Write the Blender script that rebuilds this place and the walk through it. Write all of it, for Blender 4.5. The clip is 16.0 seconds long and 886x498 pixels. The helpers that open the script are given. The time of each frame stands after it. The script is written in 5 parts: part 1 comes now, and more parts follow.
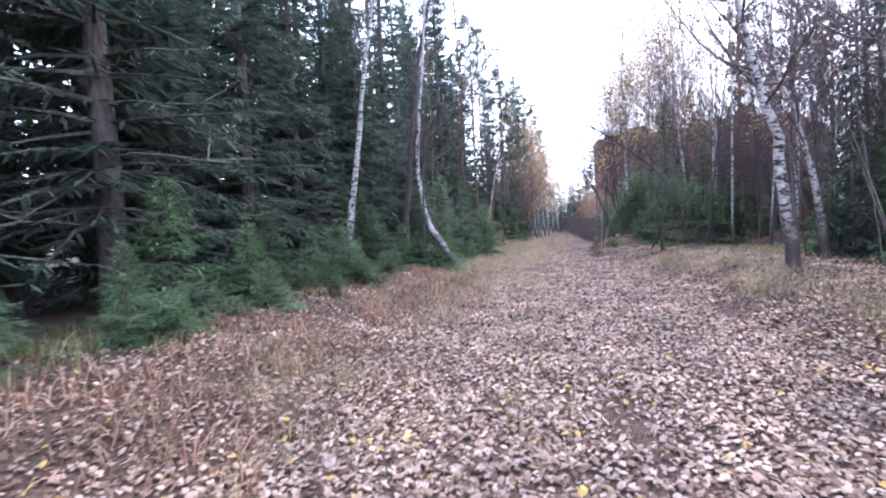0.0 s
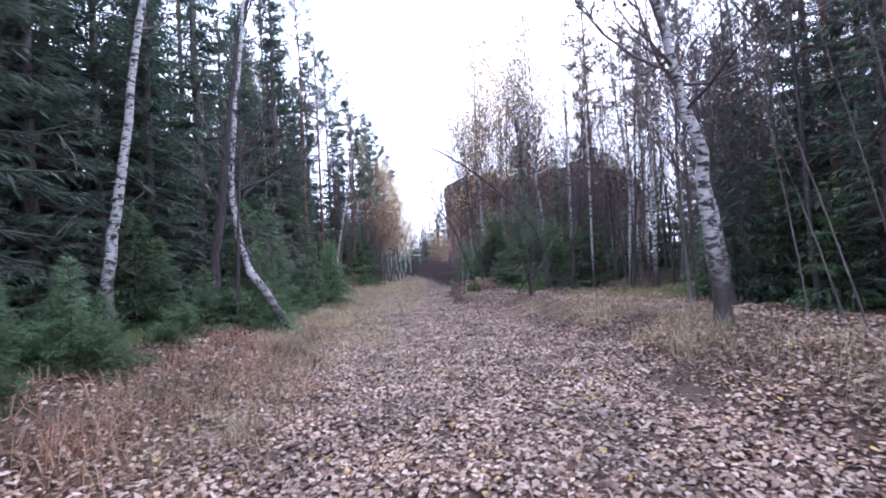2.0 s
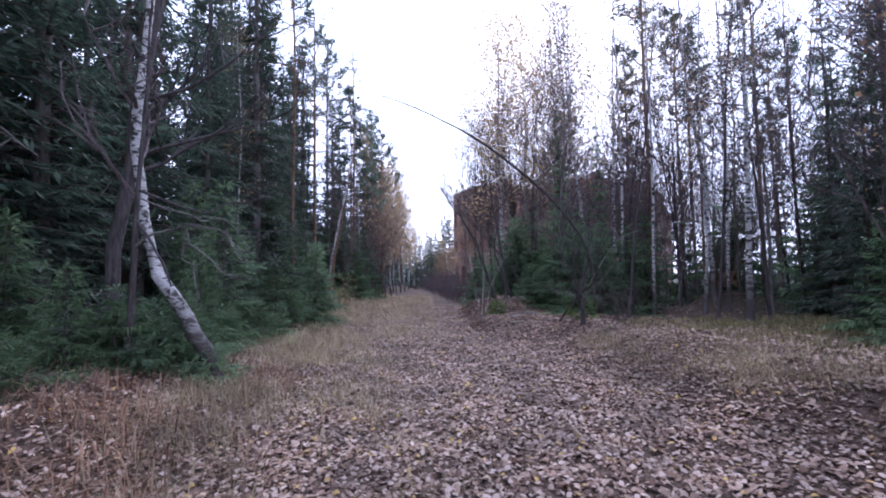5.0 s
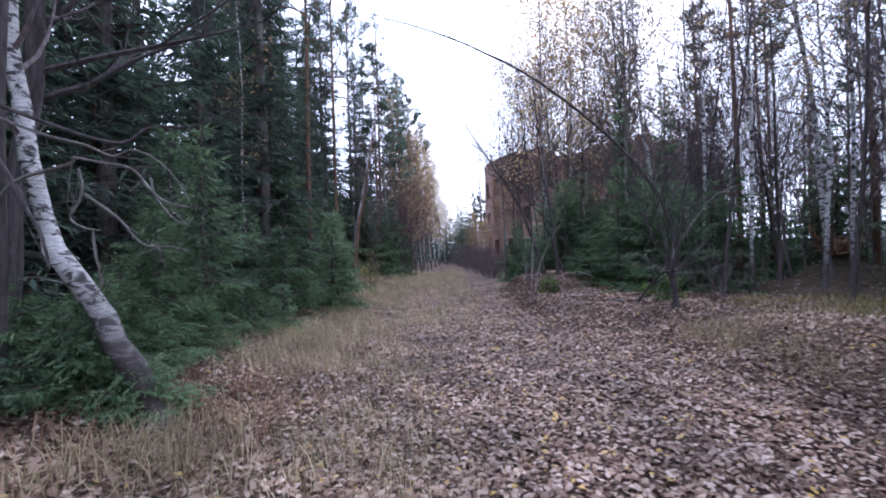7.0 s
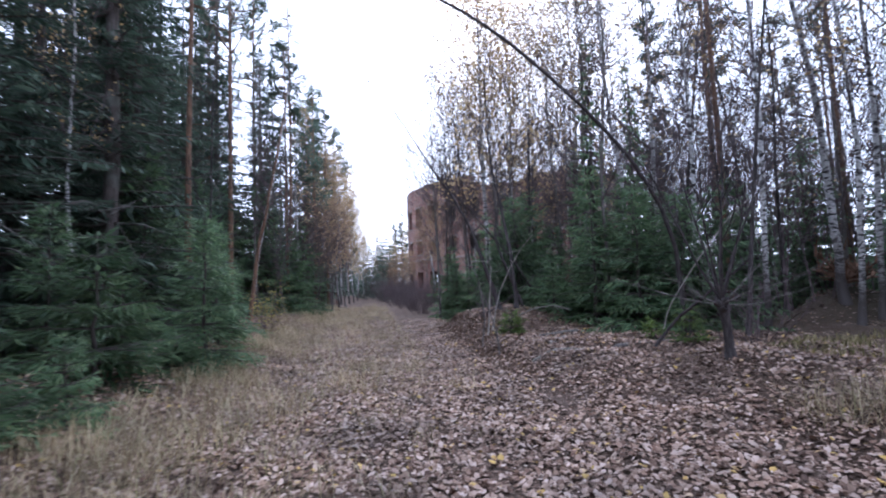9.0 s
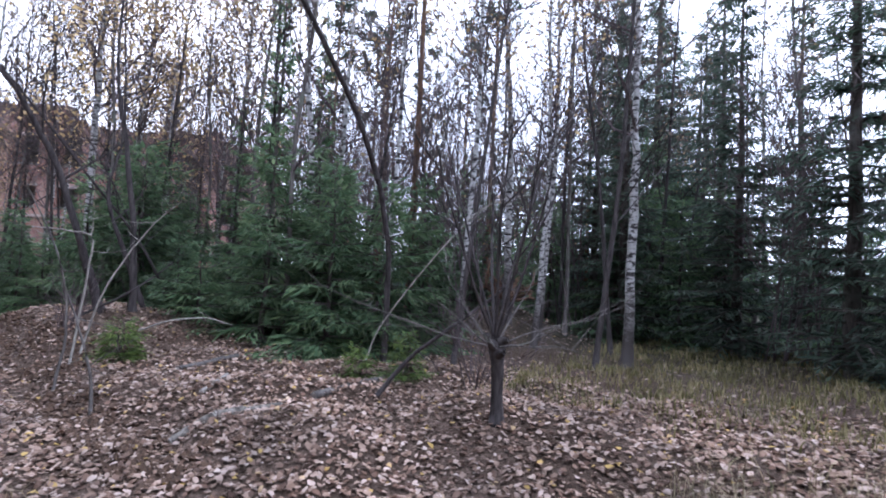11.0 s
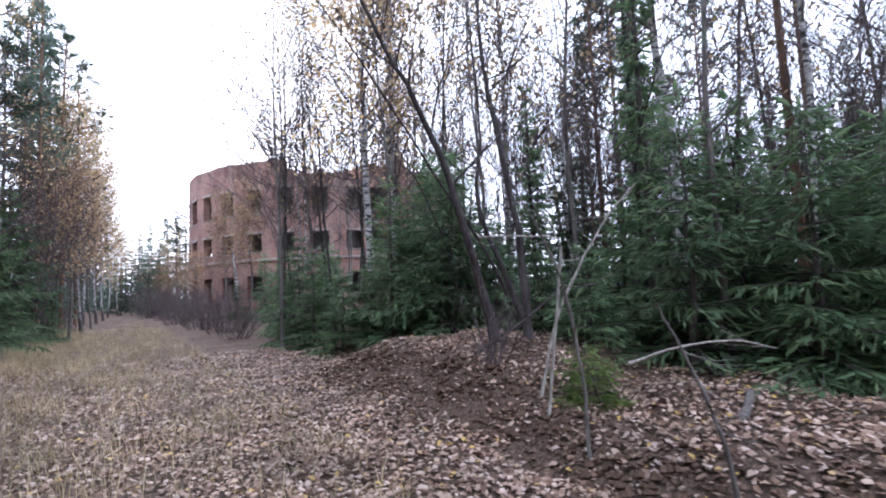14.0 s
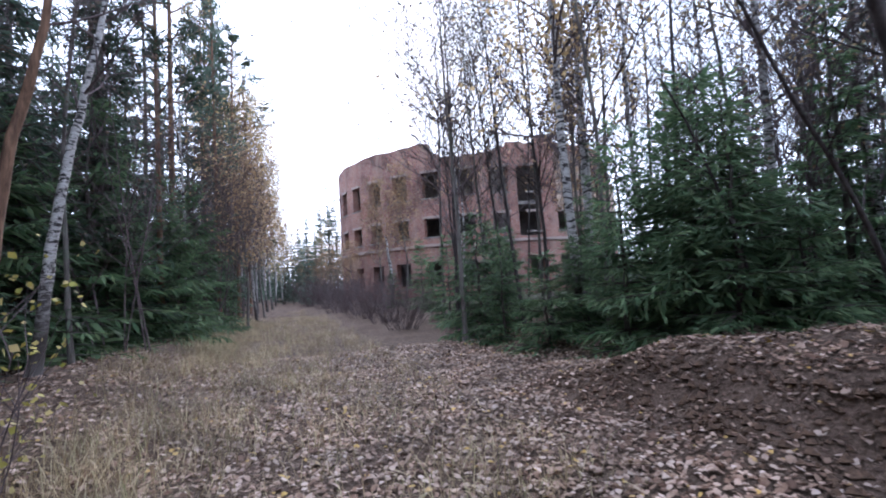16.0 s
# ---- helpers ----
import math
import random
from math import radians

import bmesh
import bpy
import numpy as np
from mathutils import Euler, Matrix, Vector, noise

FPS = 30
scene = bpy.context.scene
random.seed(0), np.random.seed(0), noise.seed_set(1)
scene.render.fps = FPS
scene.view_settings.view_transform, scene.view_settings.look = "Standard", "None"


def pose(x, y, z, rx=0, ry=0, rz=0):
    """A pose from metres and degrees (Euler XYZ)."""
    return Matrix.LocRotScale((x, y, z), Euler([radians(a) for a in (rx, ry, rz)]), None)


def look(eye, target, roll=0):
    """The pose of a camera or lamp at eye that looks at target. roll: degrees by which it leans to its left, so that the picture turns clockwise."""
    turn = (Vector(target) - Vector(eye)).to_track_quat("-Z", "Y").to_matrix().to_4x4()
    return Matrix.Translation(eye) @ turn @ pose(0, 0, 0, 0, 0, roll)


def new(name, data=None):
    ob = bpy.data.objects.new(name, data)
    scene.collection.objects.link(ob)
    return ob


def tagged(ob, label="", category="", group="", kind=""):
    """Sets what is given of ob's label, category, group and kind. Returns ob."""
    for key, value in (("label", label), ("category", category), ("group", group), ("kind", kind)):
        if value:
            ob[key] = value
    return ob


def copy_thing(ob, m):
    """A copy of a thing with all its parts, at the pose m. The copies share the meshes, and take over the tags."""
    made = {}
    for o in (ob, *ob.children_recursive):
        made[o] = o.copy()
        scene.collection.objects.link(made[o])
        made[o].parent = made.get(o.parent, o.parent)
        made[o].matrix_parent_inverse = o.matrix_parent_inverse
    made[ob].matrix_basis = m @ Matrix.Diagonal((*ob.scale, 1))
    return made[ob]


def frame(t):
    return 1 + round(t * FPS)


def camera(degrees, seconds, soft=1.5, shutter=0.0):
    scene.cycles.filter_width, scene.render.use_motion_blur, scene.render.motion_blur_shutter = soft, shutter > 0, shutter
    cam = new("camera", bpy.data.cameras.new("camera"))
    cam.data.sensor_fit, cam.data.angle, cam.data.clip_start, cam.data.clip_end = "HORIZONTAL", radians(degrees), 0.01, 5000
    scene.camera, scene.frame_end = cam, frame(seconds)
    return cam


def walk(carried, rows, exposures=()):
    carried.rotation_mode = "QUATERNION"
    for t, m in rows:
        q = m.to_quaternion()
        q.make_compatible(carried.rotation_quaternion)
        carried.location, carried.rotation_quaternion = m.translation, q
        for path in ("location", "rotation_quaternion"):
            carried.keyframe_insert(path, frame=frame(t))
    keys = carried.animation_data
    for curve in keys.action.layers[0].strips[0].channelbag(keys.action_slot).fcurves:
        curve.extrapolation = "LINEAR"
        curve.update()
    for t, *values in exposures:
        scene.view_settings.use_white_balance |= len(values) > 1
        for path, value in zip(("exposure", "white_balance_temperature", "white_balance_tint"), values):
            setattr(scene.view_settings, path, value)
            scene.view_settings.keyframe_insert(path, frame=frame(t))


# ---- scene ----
cam = camera(84.48, 16.0, soft=1.9, shutter=0.18)
PATH = [
    (0, pose(-0.077, -1.045, 1.568, 87.68, 2.98, 12.03)),
    (0.5, pose(-0.179, -0.058, 1.551, 91.81, 1.76, 4.89)),
    (1, pose(-0.234, 0.787, 1.521, 92.16, 1.51, -1.93)),
    (1.5, pose(-0.276, 1.639, 1.529, 94.40, 1.34, -1.14)),
    (2, pose(-0.294, 2.383, 1.519, 91.93, 3.26, -5.25)),
    (2.5, pose(-0.252, 3.222, 1.543, 93.33, 0.77, -3.90)),
    (3, pose(-0.268, 3.918, 1.503, 92.54, 1.26, -8.50)),
    (3.5, pose(-0.240, 4.689, 1.526, 93.19, 0.65, -6.17)),
    (4, pose(-0.261, 5.377, 1.526, 92.37, -0.53, -6.82)),
    (4.2, pose(-0.266, 5.701, 1.515, 94.10, 0.66, -5.57)),
    (6.3, pose(-0.539, 8.253, 1.510, 92.44, 0.56, -4.17)),
    (6.5, pose(-0.503, 8.574, 1.472, 93.02, -0.99, -2.38)),
    (7, pose(-0.480, 9.405, 1.469, 90.73, 2.01, -1.55)),
    (7.5, pose(-0.480, 10.262, 1.456, 92.35, 3.10, 3.54)),
    (8, pose(-0.506, 11.072, 1.431, 93.87, 2.24, 1.73)),
    (8.5, pose(-0.563, 12.015, 1.382, 95.20, 3.25, -3.97)),
    (9, pose(-0.642, 13.018, 1.358, 94.47, 2.28, -11.22)),
    (9.5, pose(-0.312, 14.090, 1.426, 97.38, 0.05, -34.41)),
    (9.7, pose(-0.242, 14.454, 1.512, 95.32, -1.90, -45.41)),
    (11.8, pose(0.423, 17.181, 1.596, 93.54, -2.40, -55.48)),
    (12, pose(0.331, 17.438, 1.539, 93.96, -1.79, -56.43)),
    (12.5, pose(-0.004, 18.222, 1.464, 94.32, -0.42, -55.90)),
    (13, pose(-0.402, 19.056, 1.419, 94.04, 1.90, -48.16)),
    (13.5, pose(-0.964, 19.553, 1.439, 93.01, 3.57, -41.29)),
    (14, pose(-1.046, 20.418, 1.460, 94.53, 2.59, -36.27)),
    (14.5, pose(-1.098, 21.193, 1.424, 93.52, 2.93, -33.72)),
    (15, pose(-1.139, 22.025, 1.421, 96.47, 3.64, -28.31)),
    (15.5, pose(-1.177, 22.720, 1.412, 94.70, 4.17, -25.84)),
    (16, pose(-1.219, 23.360, 1.426, 93.92, 3.61, -21.17)),
]
walk(cam, PATH, [(0, 1.6, 5380, 17), (1.5, 1.35, 5320, 18), (2.5, 1.12, 5280, 19), (4, 0.68, 5200, 22), (7, 0.77, 5320, 16), (9.5, 0.85, 5320, 13),
                 (11.8, 1.5, 5580, 13), (12.5, 1.58, 5600, 13), (13.5, 1.4, 5680, 12), (14.5, 1.12, 5520, 12), (16, 0.97, 5400, 11)])

# ---- world and light ----
world = bpy.data.worlds.new("overcast")
scene.world = world
world.use_nodes = True
wn, wl = world.node_tree.nodes, world.node_tree.links
wn.clear()
sky = wn.new("ShaderNodeTexSky")
sky.sky_type = "NISHITA"
sky.sun_disc = False
sky.sun_elevation, sky.sun_rotation = radians(28), radians(20)
sky.air_density, sky.dust_density, sky.ozone_density = 1.0, 3.0, 1.5
cloud = wn.new("ShaderNodeMix")
cloud.data_type = "RGBA"
cloud.inputs[0].default_value = 0.84
cloud.inputs[7].default_value = (16.4, 16.9, 18.8, 1)
bg = wn.new("ShaderNodeBackground")
bg.inputs[1].default_value = 0.1
wout = wn.new("ShaderNodeOutputWorld")
wl.new(sky.outputs[0], cloud.inputs[6])
wl.new(cloud.outputs[2], bg.inputs[0])
wl.new(bg.outputs[0], wout.inputs[0])
sun = new("sun", bpy.data.lights.new("sun", "SUN"))
sun.data.energy, sun.data.angle, sun.data.color = 0.9, radians(35), (1.0, 0.96, 0.9)
sun.matrix_world = look((0, 0, 0), (-math.sin(radians(20)) * 0.88, -math.cos(radians(20)) * 0.88, -0.47))


# ---- materials ----
def material(name, rough=0.8):
    m = bpy.data.materials.new(name)
    m.use_nodes = True
    b = m.node_tree.nodes["Principled BSDF"]
    b.inputs["Roughness"].default_value = rough
    b.inputs["Specular IOR Level"].default_value = 0.25
    return m, m.node_tree.nodes, m.node_tree.links, b


def ramp(nodes, stops, mode="LINEAR"):
    r = nodes.new("ShaderNodeValToRGB")
    r.color_ramp.interpolation = mode
    e = r.color_ramp.elements
    while len(e) < len(stops):
        e.new(0.5)
    for k, (p, c) in enumerate(stops):
        e[k].position, e[k].color = p, (*c, 1)
    return r


def coords(nodes, links, scale=(1, 1, 1), kind="Object"):
    tc, mp = nodes.new("ShaderNodeTexCoord"), nodes.new("ShaderNodeMapping")
    mp.inputs["Scale"].default_value = scale
    links.new(tc.outputs[kind], mp.inputs[0])
    return mp.outputs[0]


def noise_tex(nodes, links, vec, scale, detail=4.0, rough=0.6):
    n = nodes.new("ShaderNodeTexNoise")
    n.inputs["Scale"].default_value, n.inputs["Detail"].default_value, n.inputs["Roughness"].default_value = scale, detail, rough
    links.new(vec, n.inputs["Vector"])
    return n


def relief(nodes, links, b, height, strength=0.5, distance=0.02):
    bp = nodes.new("ShaderNodeBump")
    bp.inputs["Strength"].default_value, bp.inputs["Distance"].default_value = strength, distance
    links.new(height, bp.inputs["Height"])
    links.new(bp.outputs[0], b.inputs["Normal"])


def blend(nodes, links, fac, a, c, mode="MIX"):
    x = nodes.new("ShaderNodeMix")
    x.data_type, x.blend_type = "RGBA", mode
    for s, v in ((0, fac), (6, a), (7, c)):
        if isinstance(v, (int, float)):
            x.inputs[s].default_value = v
        elif isinstance(v, tuple):
            x.inputs[s].default_value = (*v, 1)
        else:
            links.new(v, x.inputs[s])
    return x.outputs[2]


def bark_material(name, dark, light, stretch=(9, 9, 1.6), lichen=None):
    m, n, l, b = material(name, 0.9)
    v = coords(n, l, stretch)
    t = noise_tex(n, l, v, 2.2, 6, 0.65)
    r = ramp(n, [(0.32, dark), (0.68, light)])
    l.new(t.outputs[0], r.inputs[0])
    col = r.outputs[0]
    if lichen:
        big = noise_tex(n, l, coords(n, l), 1.7, 3)
        r2 = ramp(n, [(0.5, (0, 0, 0)), (0.68, (1, 1, 1))])
        l.new(big.outputs[0], r2.inputs[0])
        col = blend(n, l, r2.outputs[0], col, lichen)
    l.new(col, b.inputs["Base Color"])
    relief(n, l, b, t.outputs[0], 0.7, 0.02)
    return m


def birch_material(name="birch_bark"):
    m, n, l, b = material(name, 0.65)
    v = coords(n, l, (4.5, 4.5, 11))
    t = noise_tex(n, l, v, 1.5, 6, 0.68)
    t.inputs["Distortion"].default_value = 0.6
    marks = ramp(n, [(0.5, (0, 0, 0)), (0.555, (1, 1, 1))])
    l.new(t.outputs[0], marks.inputs[0])
    fine = noise_tex(n, l, coords(n, l, (4, 4, 30)), 3, 4)
    white = ramp(n, [(0.3, (0.24, 0.22, 0.21)), (0.68, (0.56, 0.535, 0.52))])
    l.new(fine.outputs[0], white.inputs[0])
    col = blend(n, l, marks.outputs[0], white.outputs[0], (0.035, 0.03, 0.03))
    # rough black bark at the foot of an old birch
    sep, mr = n.new("ShaderNodeSeparateXYZ"), n.new("ShaderNodeMapRange")
    tc = n.new("ShaderNodeTexCoord")
    l.new(tc.outputs["Object"], sep.inputs[0])
    add = n.new("ShaderNodeMath")
    add.operation = "MULTIPLY_ADD"
    add.inputs[1].default_value, add.inputs[2].default_value = 1.8, -0.75
    l.new(t.outputs[0], add.inputs[0])
    sub = n.new("ShaderNodeMath")
    sub.operation = "SUBTRACT"
    l.new(sep.outputs[2], sub.inputs[0])
    l.new(add.outputs[0], sub.inputs[1])
    mr.inputs[1].default_value, mr.inputs[2].default_value, mr.inputs[3].default_value, mr.inputs[4].default_value = 0.45, 1.5, 1, 0
    l.new(sub.outputs[0], mr.inputs[0])
    col = blend(n, l, mr.outputs[0], col, (0.055, 0.045, 0.042))
    l.new(col, b.inputs["Base Color"])
    relief(n, l, b, t.outputs[0], 0.5, 0.012)
    return m


def leafy(name, stops, rough=0.6, through_light=0.25):
    m, n, l, b = material(name, rough)
    g = n.new("ShaderNodeNewGeometry")
    r = ramp(n, stops)
    l.new(g.outputs["Random Per Island"], r.inputs[0])
    o = n.new("ShaderNodeObjectInfo")
    hv = n.new("ShaderNodeHueSaturation")
    mr = n.new("ShaderNodeMapRange")
    mr.inputs[3].default_value, mr.inputs[4].default_value = 0.7, 1.3
    l.new(o.outputs["Random"], mr.inputs[0])
    l.new(mr.outputs[0], hv.inputs["Value"])
    patch = noise_tex(n, l, coords(n, l), 1.1, 3)
    pr = ramp(n, [(0.35, (0.65, 0.65, 0.65)), (0.65, (1.25, 1.2, 1.15))])
    l.new(patch.outputs[0], pr.inputs[0])
    col = blend(n, l, 1.0, r.outputs[0], pr.outputs[0], "MULTIPLY")
    l.new(col, hv.inputs["Color"])
    l.new(hv.outputs[0], b.inputs["Base Color"])
    if through_light:
        tr, mix = n.new("ShaderNodeBsdfTranslucent"), n.new("ShaderNodeMixShader")
        mix.inputs[0].default_value = through_light
        l.new(hv.outputs[0], tr.inputs[0])
        l.new(b.outputs[0], mix.inputs[1])
        l.new(tr.outputs[0], mix.inputs[2])
        l.new(mix.outputs[0], n["Material Output"].inputs[0])
    return m


M_SPRUCE_BARK = bark_material("spruce_bark", (0.03, 0.024, 0.022), (0.13, 0.105, 0.095), lichen=(0.14, 0.145, 0.125))
M_DARK_BARK = bark_material("dark_bark", (0.022, 0.018, 0.018), (0.095, 0.08, 0.078))
M_GREY_BARK = bark_material("grey_bark", (0.06, 0.052, 0.05), (0.2, 0.175, 0.16), lichen=(0.13, 0.14, 0.11))
M_PINE_BARK = bark_material("pine_bark", (0.06, 0.035, 0.025), (0.24, 0.14, 0.09))
M_BARE_WOOD = bark_material("weathered_wood", (0.16, 0.14, 0.125), (0.46, 0.42, 0.38), (14, 14, 2))
M_LOG = bark_material("peeling_birch_bark", (0.03, 0.024, 0.02), (0.29, 0.255, 0.22), (7, 5, 5))
M_TWIG = bark_material("twig_bark", (0.05, 0.038, 0.04), (0.17, 0.13, 0.13))
M_BIRCH = birch_material()
M_NEEDLE = leafy("spruce_needles", [(0, (0.046, 0.074, 0.056)), (0.5, (0.085, 0.128, 0.092)), (1, (0.135, 0.172, 0.128))], 0.5, 0.38)
M_YOUNG = leafy("young_spruce_needles", [(0, (0.07, 0.125, 0.064)), (0.5, (0.125, 0.2, 0.105)), (1, (0.2, 0.27, 0.14))], 0.5, 0.45)
M_FRESH = leafy("fresh_needles", [(0, (0.07, 0.12, 0.03)), (1, (0.2, 0.27, 0.07))], 0.5, 0.25)
M_PINE = leafy("pine_needles", [(0, (0.025, 0.05, 0.035)), (1, (0.075, 0.115, 0.07))], 0.55, 0.15)
M_LEAF_RUST = leafy("rust_leaves", [(0, (0.2, 0.125, 0.085)), (0.6, (0.34, 0.23, 0.145)), (1, (0.48, 0.35, 0.19))], 0.6, 0.35)
M_LEAF_GOLD = leafy("golden_leaves", [(0, (0.3, 0.2, 0.1)), (0.6, (0.47, 0.33, 0.16)), (1, (0.6, 0.46, 0.25))], 0.6, 0.4)
M_LEAF_DULL = leafy("dull_leaves", [(0, (0.06, 0.05, 0.045)), (1, (0.2, 0.16, 0.12))], 0.6, 0.3)
M_YELLOW = leafy("yellow_leaves", [(0, (0.3, 0.3, 0.07)), (0.5, (0.52, 0.45, 0.12)), (1, (0.62, 0.52, 0.26))], 0.55, 0.3)
M_LITTER = leafy("leaf_litter", [(0, (0.085, 0.048, 0.034)), (0.2, (0.17, 0.1, 0.07)), (0.45, (0.3, 0.2, 0.148)), (0.75, (0.43, 0.315, 0.255)),
                                 (0.965, (0.58, 0.46, 0.4)), (0.98, (0.5, 0.33, 0.11)), (1.0, (0.52, 0.36, 0.11))], 0.62, 0.1)
M_GRASS = leafy("dry_grass", [(0, (0.22, 0.16, 0.1)), (0.5, (0.4, 0.32, 0.2)), (0.85, (0.54, 0.46, 0.31)), (1, (0.22, 0.23, 0.1))], 0.7, 0.3)
M_GREEN_GRASS = leafy("green_grass", [(0, (0.12, 0.12, 0.045)), (0.5, (0.25, 0.22, 0.1)), (1, (0.4, 0.34, 0.2))], 0.7, 0.25)
M_FERN = leafy("dead_bracken", [(0, (0.15, 0.08, 0.055)), (0.6, (0.32, 0.19, 0.13)), (1, (0.46, 0.32, 0.22))], 0.7, 0.25)


def ground_material():
    m, n, l, b = material("forest_floor", 0.95)
    v = coords(n, l)
    crumb = noise_tex(n, l, v, 26, 6, 0.75)
    r = ramp(n, [(0.3, (0.05, 0.034, 0.026)), (0.46, (0.115, 0.078, 0.058)), (0.58, (0.19, 0.13, 0.1)), (0.72, (0.31, 0.225, 0.18))])
    l.new(crumb.outputs[0], r.inputs[0])
    big = noise_tex(n, l, v, 0.7, 5, 0.7)
    pr = ramp(n, [(0.42, (0, 0, 0)), (0.62, (1, 1, 1))])
    l.new(big.outputs[0], pr.inputs[0])
    fine = noise_tex(n, l, v, 55, 4)
    soil = ramp(n, [(0.3, (0.03, 0.019, 0.013)), (0.7, (0.11, 0.067, 0.045))])
    l.new(fine.outputs[0], soil.inputs[0])
    half = n.new("ShaderNodeMath")
    half.operation = "MULTIPLY"
    half.inputs[1].default_value = 0.55
    l.new(pr.outputs[0], half.inputs[0])
    col = blend(n, l, half.outputs[0], r.outputs[0], soil.outputs[0])
    # dark needle floor away from the track
    sx = n.new("ShaderNodeSeparateXYZ")
    l.new(v, sx.inputs[0])
    ab = n.new("ShaderNodeMath")
    ab.operation = "ABSOLUTE"
    l.new(sx.outputs[0], ab.inputs[0])
    mr = n.new("ShaderNodeMapRange")
    mr.inputs[1].default_value, mr.inputs[2].default_value = 6.5, 11.0
    l.new(ab.outputs[0], mr.inputs[0])
    col = blend(n, l, mr.outputs[0], col, (0.045, 0.04, 0.025))
    l.new(col, b.inputs["Base Color"])
    relief(n, l, b, crumb.outputs[0], 1.0, 0.05)
    return m


def brick_material():
    m, n, l, b = material("old_brick", 0.9)
    tc = n.new("ShaderNodeTexCoord")
    bk = n.new("ShaderNodeTexBrick")
    bk.inputs["Scale"].default_value = 1.0
    bk.inputs["Brick Width"].default_value, bk.inputs["Row Height"].default_value, bk.inputs["Mortar Size"].default_value = 0.26, 0.077, 0.01
    bk.inputs["Color1"].default_value, bk.inputs["Color2"].default_value = (0.16, 0.064, 0.05, 1), (0.25, 0.115, 0.088, 1)
    bk.inputs["Mortar"].default_value = (0.27, 0.22, 0.2, 1)
    l.new(tc.outputs["UV"], bk.inputs["Vector"])
    v = coords(n, l)
    big = noise_tex(n, l, v, 0.35, 6, 0.7)
    r = ramp(n, [(0.36, (0.4, 0.36, 0.36)), (0.5, (0.95, 0.95, 0.95)), (0.66, (1.3, 1.25, 1.2))])
    l.new(big.outputs[0], r.inputs[0])
    col = blend(n, l, 1.0, bk.outputs[0], r.outputs[0], "MULTIPLY")
    streak = noise_tex(n, l, coords(n, l, (1.2, 1.2, 0.16)), 1.2, 5)
    sr = ramp(n, [(0.5, (0, 0, 0)), (0.72, (0.45, 0.45, 0.45))])
    l.new(streak.outputs[0], sr.inputs[0])
    col = blend(n, l, sr.outputs[0], col, (0.33, 0.25, 0.2))
    l.new(col, b.inputs["Base Color"])
    relief(n, l, b, bk.outputs["Fac"], 0.5, 0.01)
    return m


M_GROUND, M_BRICK = ground_material(), brick_material()
M_BRICK_PALE = bark_material("pale_plaster", (0.2, 0.14, 0.11), (0.36, 0.27, 0.21), (0.6, 0.6, 0.6))
M_CONCRETE = bark_material("old_concrete", (0.1, 0.09, 0.085), (0.26, 0.23, 0.21), (1, 1, 1))
M_SOIL = bark_material("damp_soil", (0.035, 0.023, 0.016), (0.15, 0.092, 0.062), (12, 12, 12))
M_UNDER = leafy("undergrowth", [(0, (0.05, 0.08, 0.03)), (0.6, (0.11, 0.16, 0.055)), (1, (0.2, 0.22, 0.09))], 0.6, 0.35)


# ---- ground shape ----
def sm(a, b, x):
    t = min(max((x - a) / (b - a), 0.0), 1.0)
    return t * t * (3 - 2 * t)


def road_x(y):
    return 0.0006 * y * abs(y)


def gz(x, y):
    x -= road_x(y)
    side = max(0.5 * sm(1.9, 4.2, -x), 0.45 * sm(2.6, 4.4, x) * (1 - 0.4 * sm(15, 18, y)))
    on = sm(17.5, 20.0, y) * (1 - sm(27, 31, y))
    z = max(side, on * 0.3 * sm(1.2, 2.6, x), 0.5 * sm(1.75, 2.35, x + 0.1 * math.sin(y * 2.1)) * sm(22.8, 24.6, y) * (1 - sm(27.5, 29.5, y)))
    z += 0.3 * math.exp(-((x - 3.3) / 1.0) ** 2 - ((y - 25.8) / 1.5) ** 2)
    z += 0.13 * math.exp(-((x - 4.06) / 0.8) ** 2 - ((y - 18.4) / 0.8) ** 2)
    z += 0.7 * math.exp(-((x - 10.0) / 1.3) ** 2 - ((y - 21.8) / 1.0) ** 2)
    # shallow furrow along the foot of the bank
    z -= 0.14 * on * math.exp(-((x - 1.75 - 0.12 * math.sin(y * 1.3)) / 0.22) ** 2) * (0.6 + 0.4 * math.sin(y * 0.9))
    rough = 0.035 + 0.05 * sm(2.0, 4.5, abs(x)) + 0.07 * on * sm(1.2, 2.2, x)
    z += rough * noise.noise((x * 1.3, y * 1.3, 0.0)) + 0.3 * rough * noise.noise((x * 4, y * 4, 3.0))
    return z


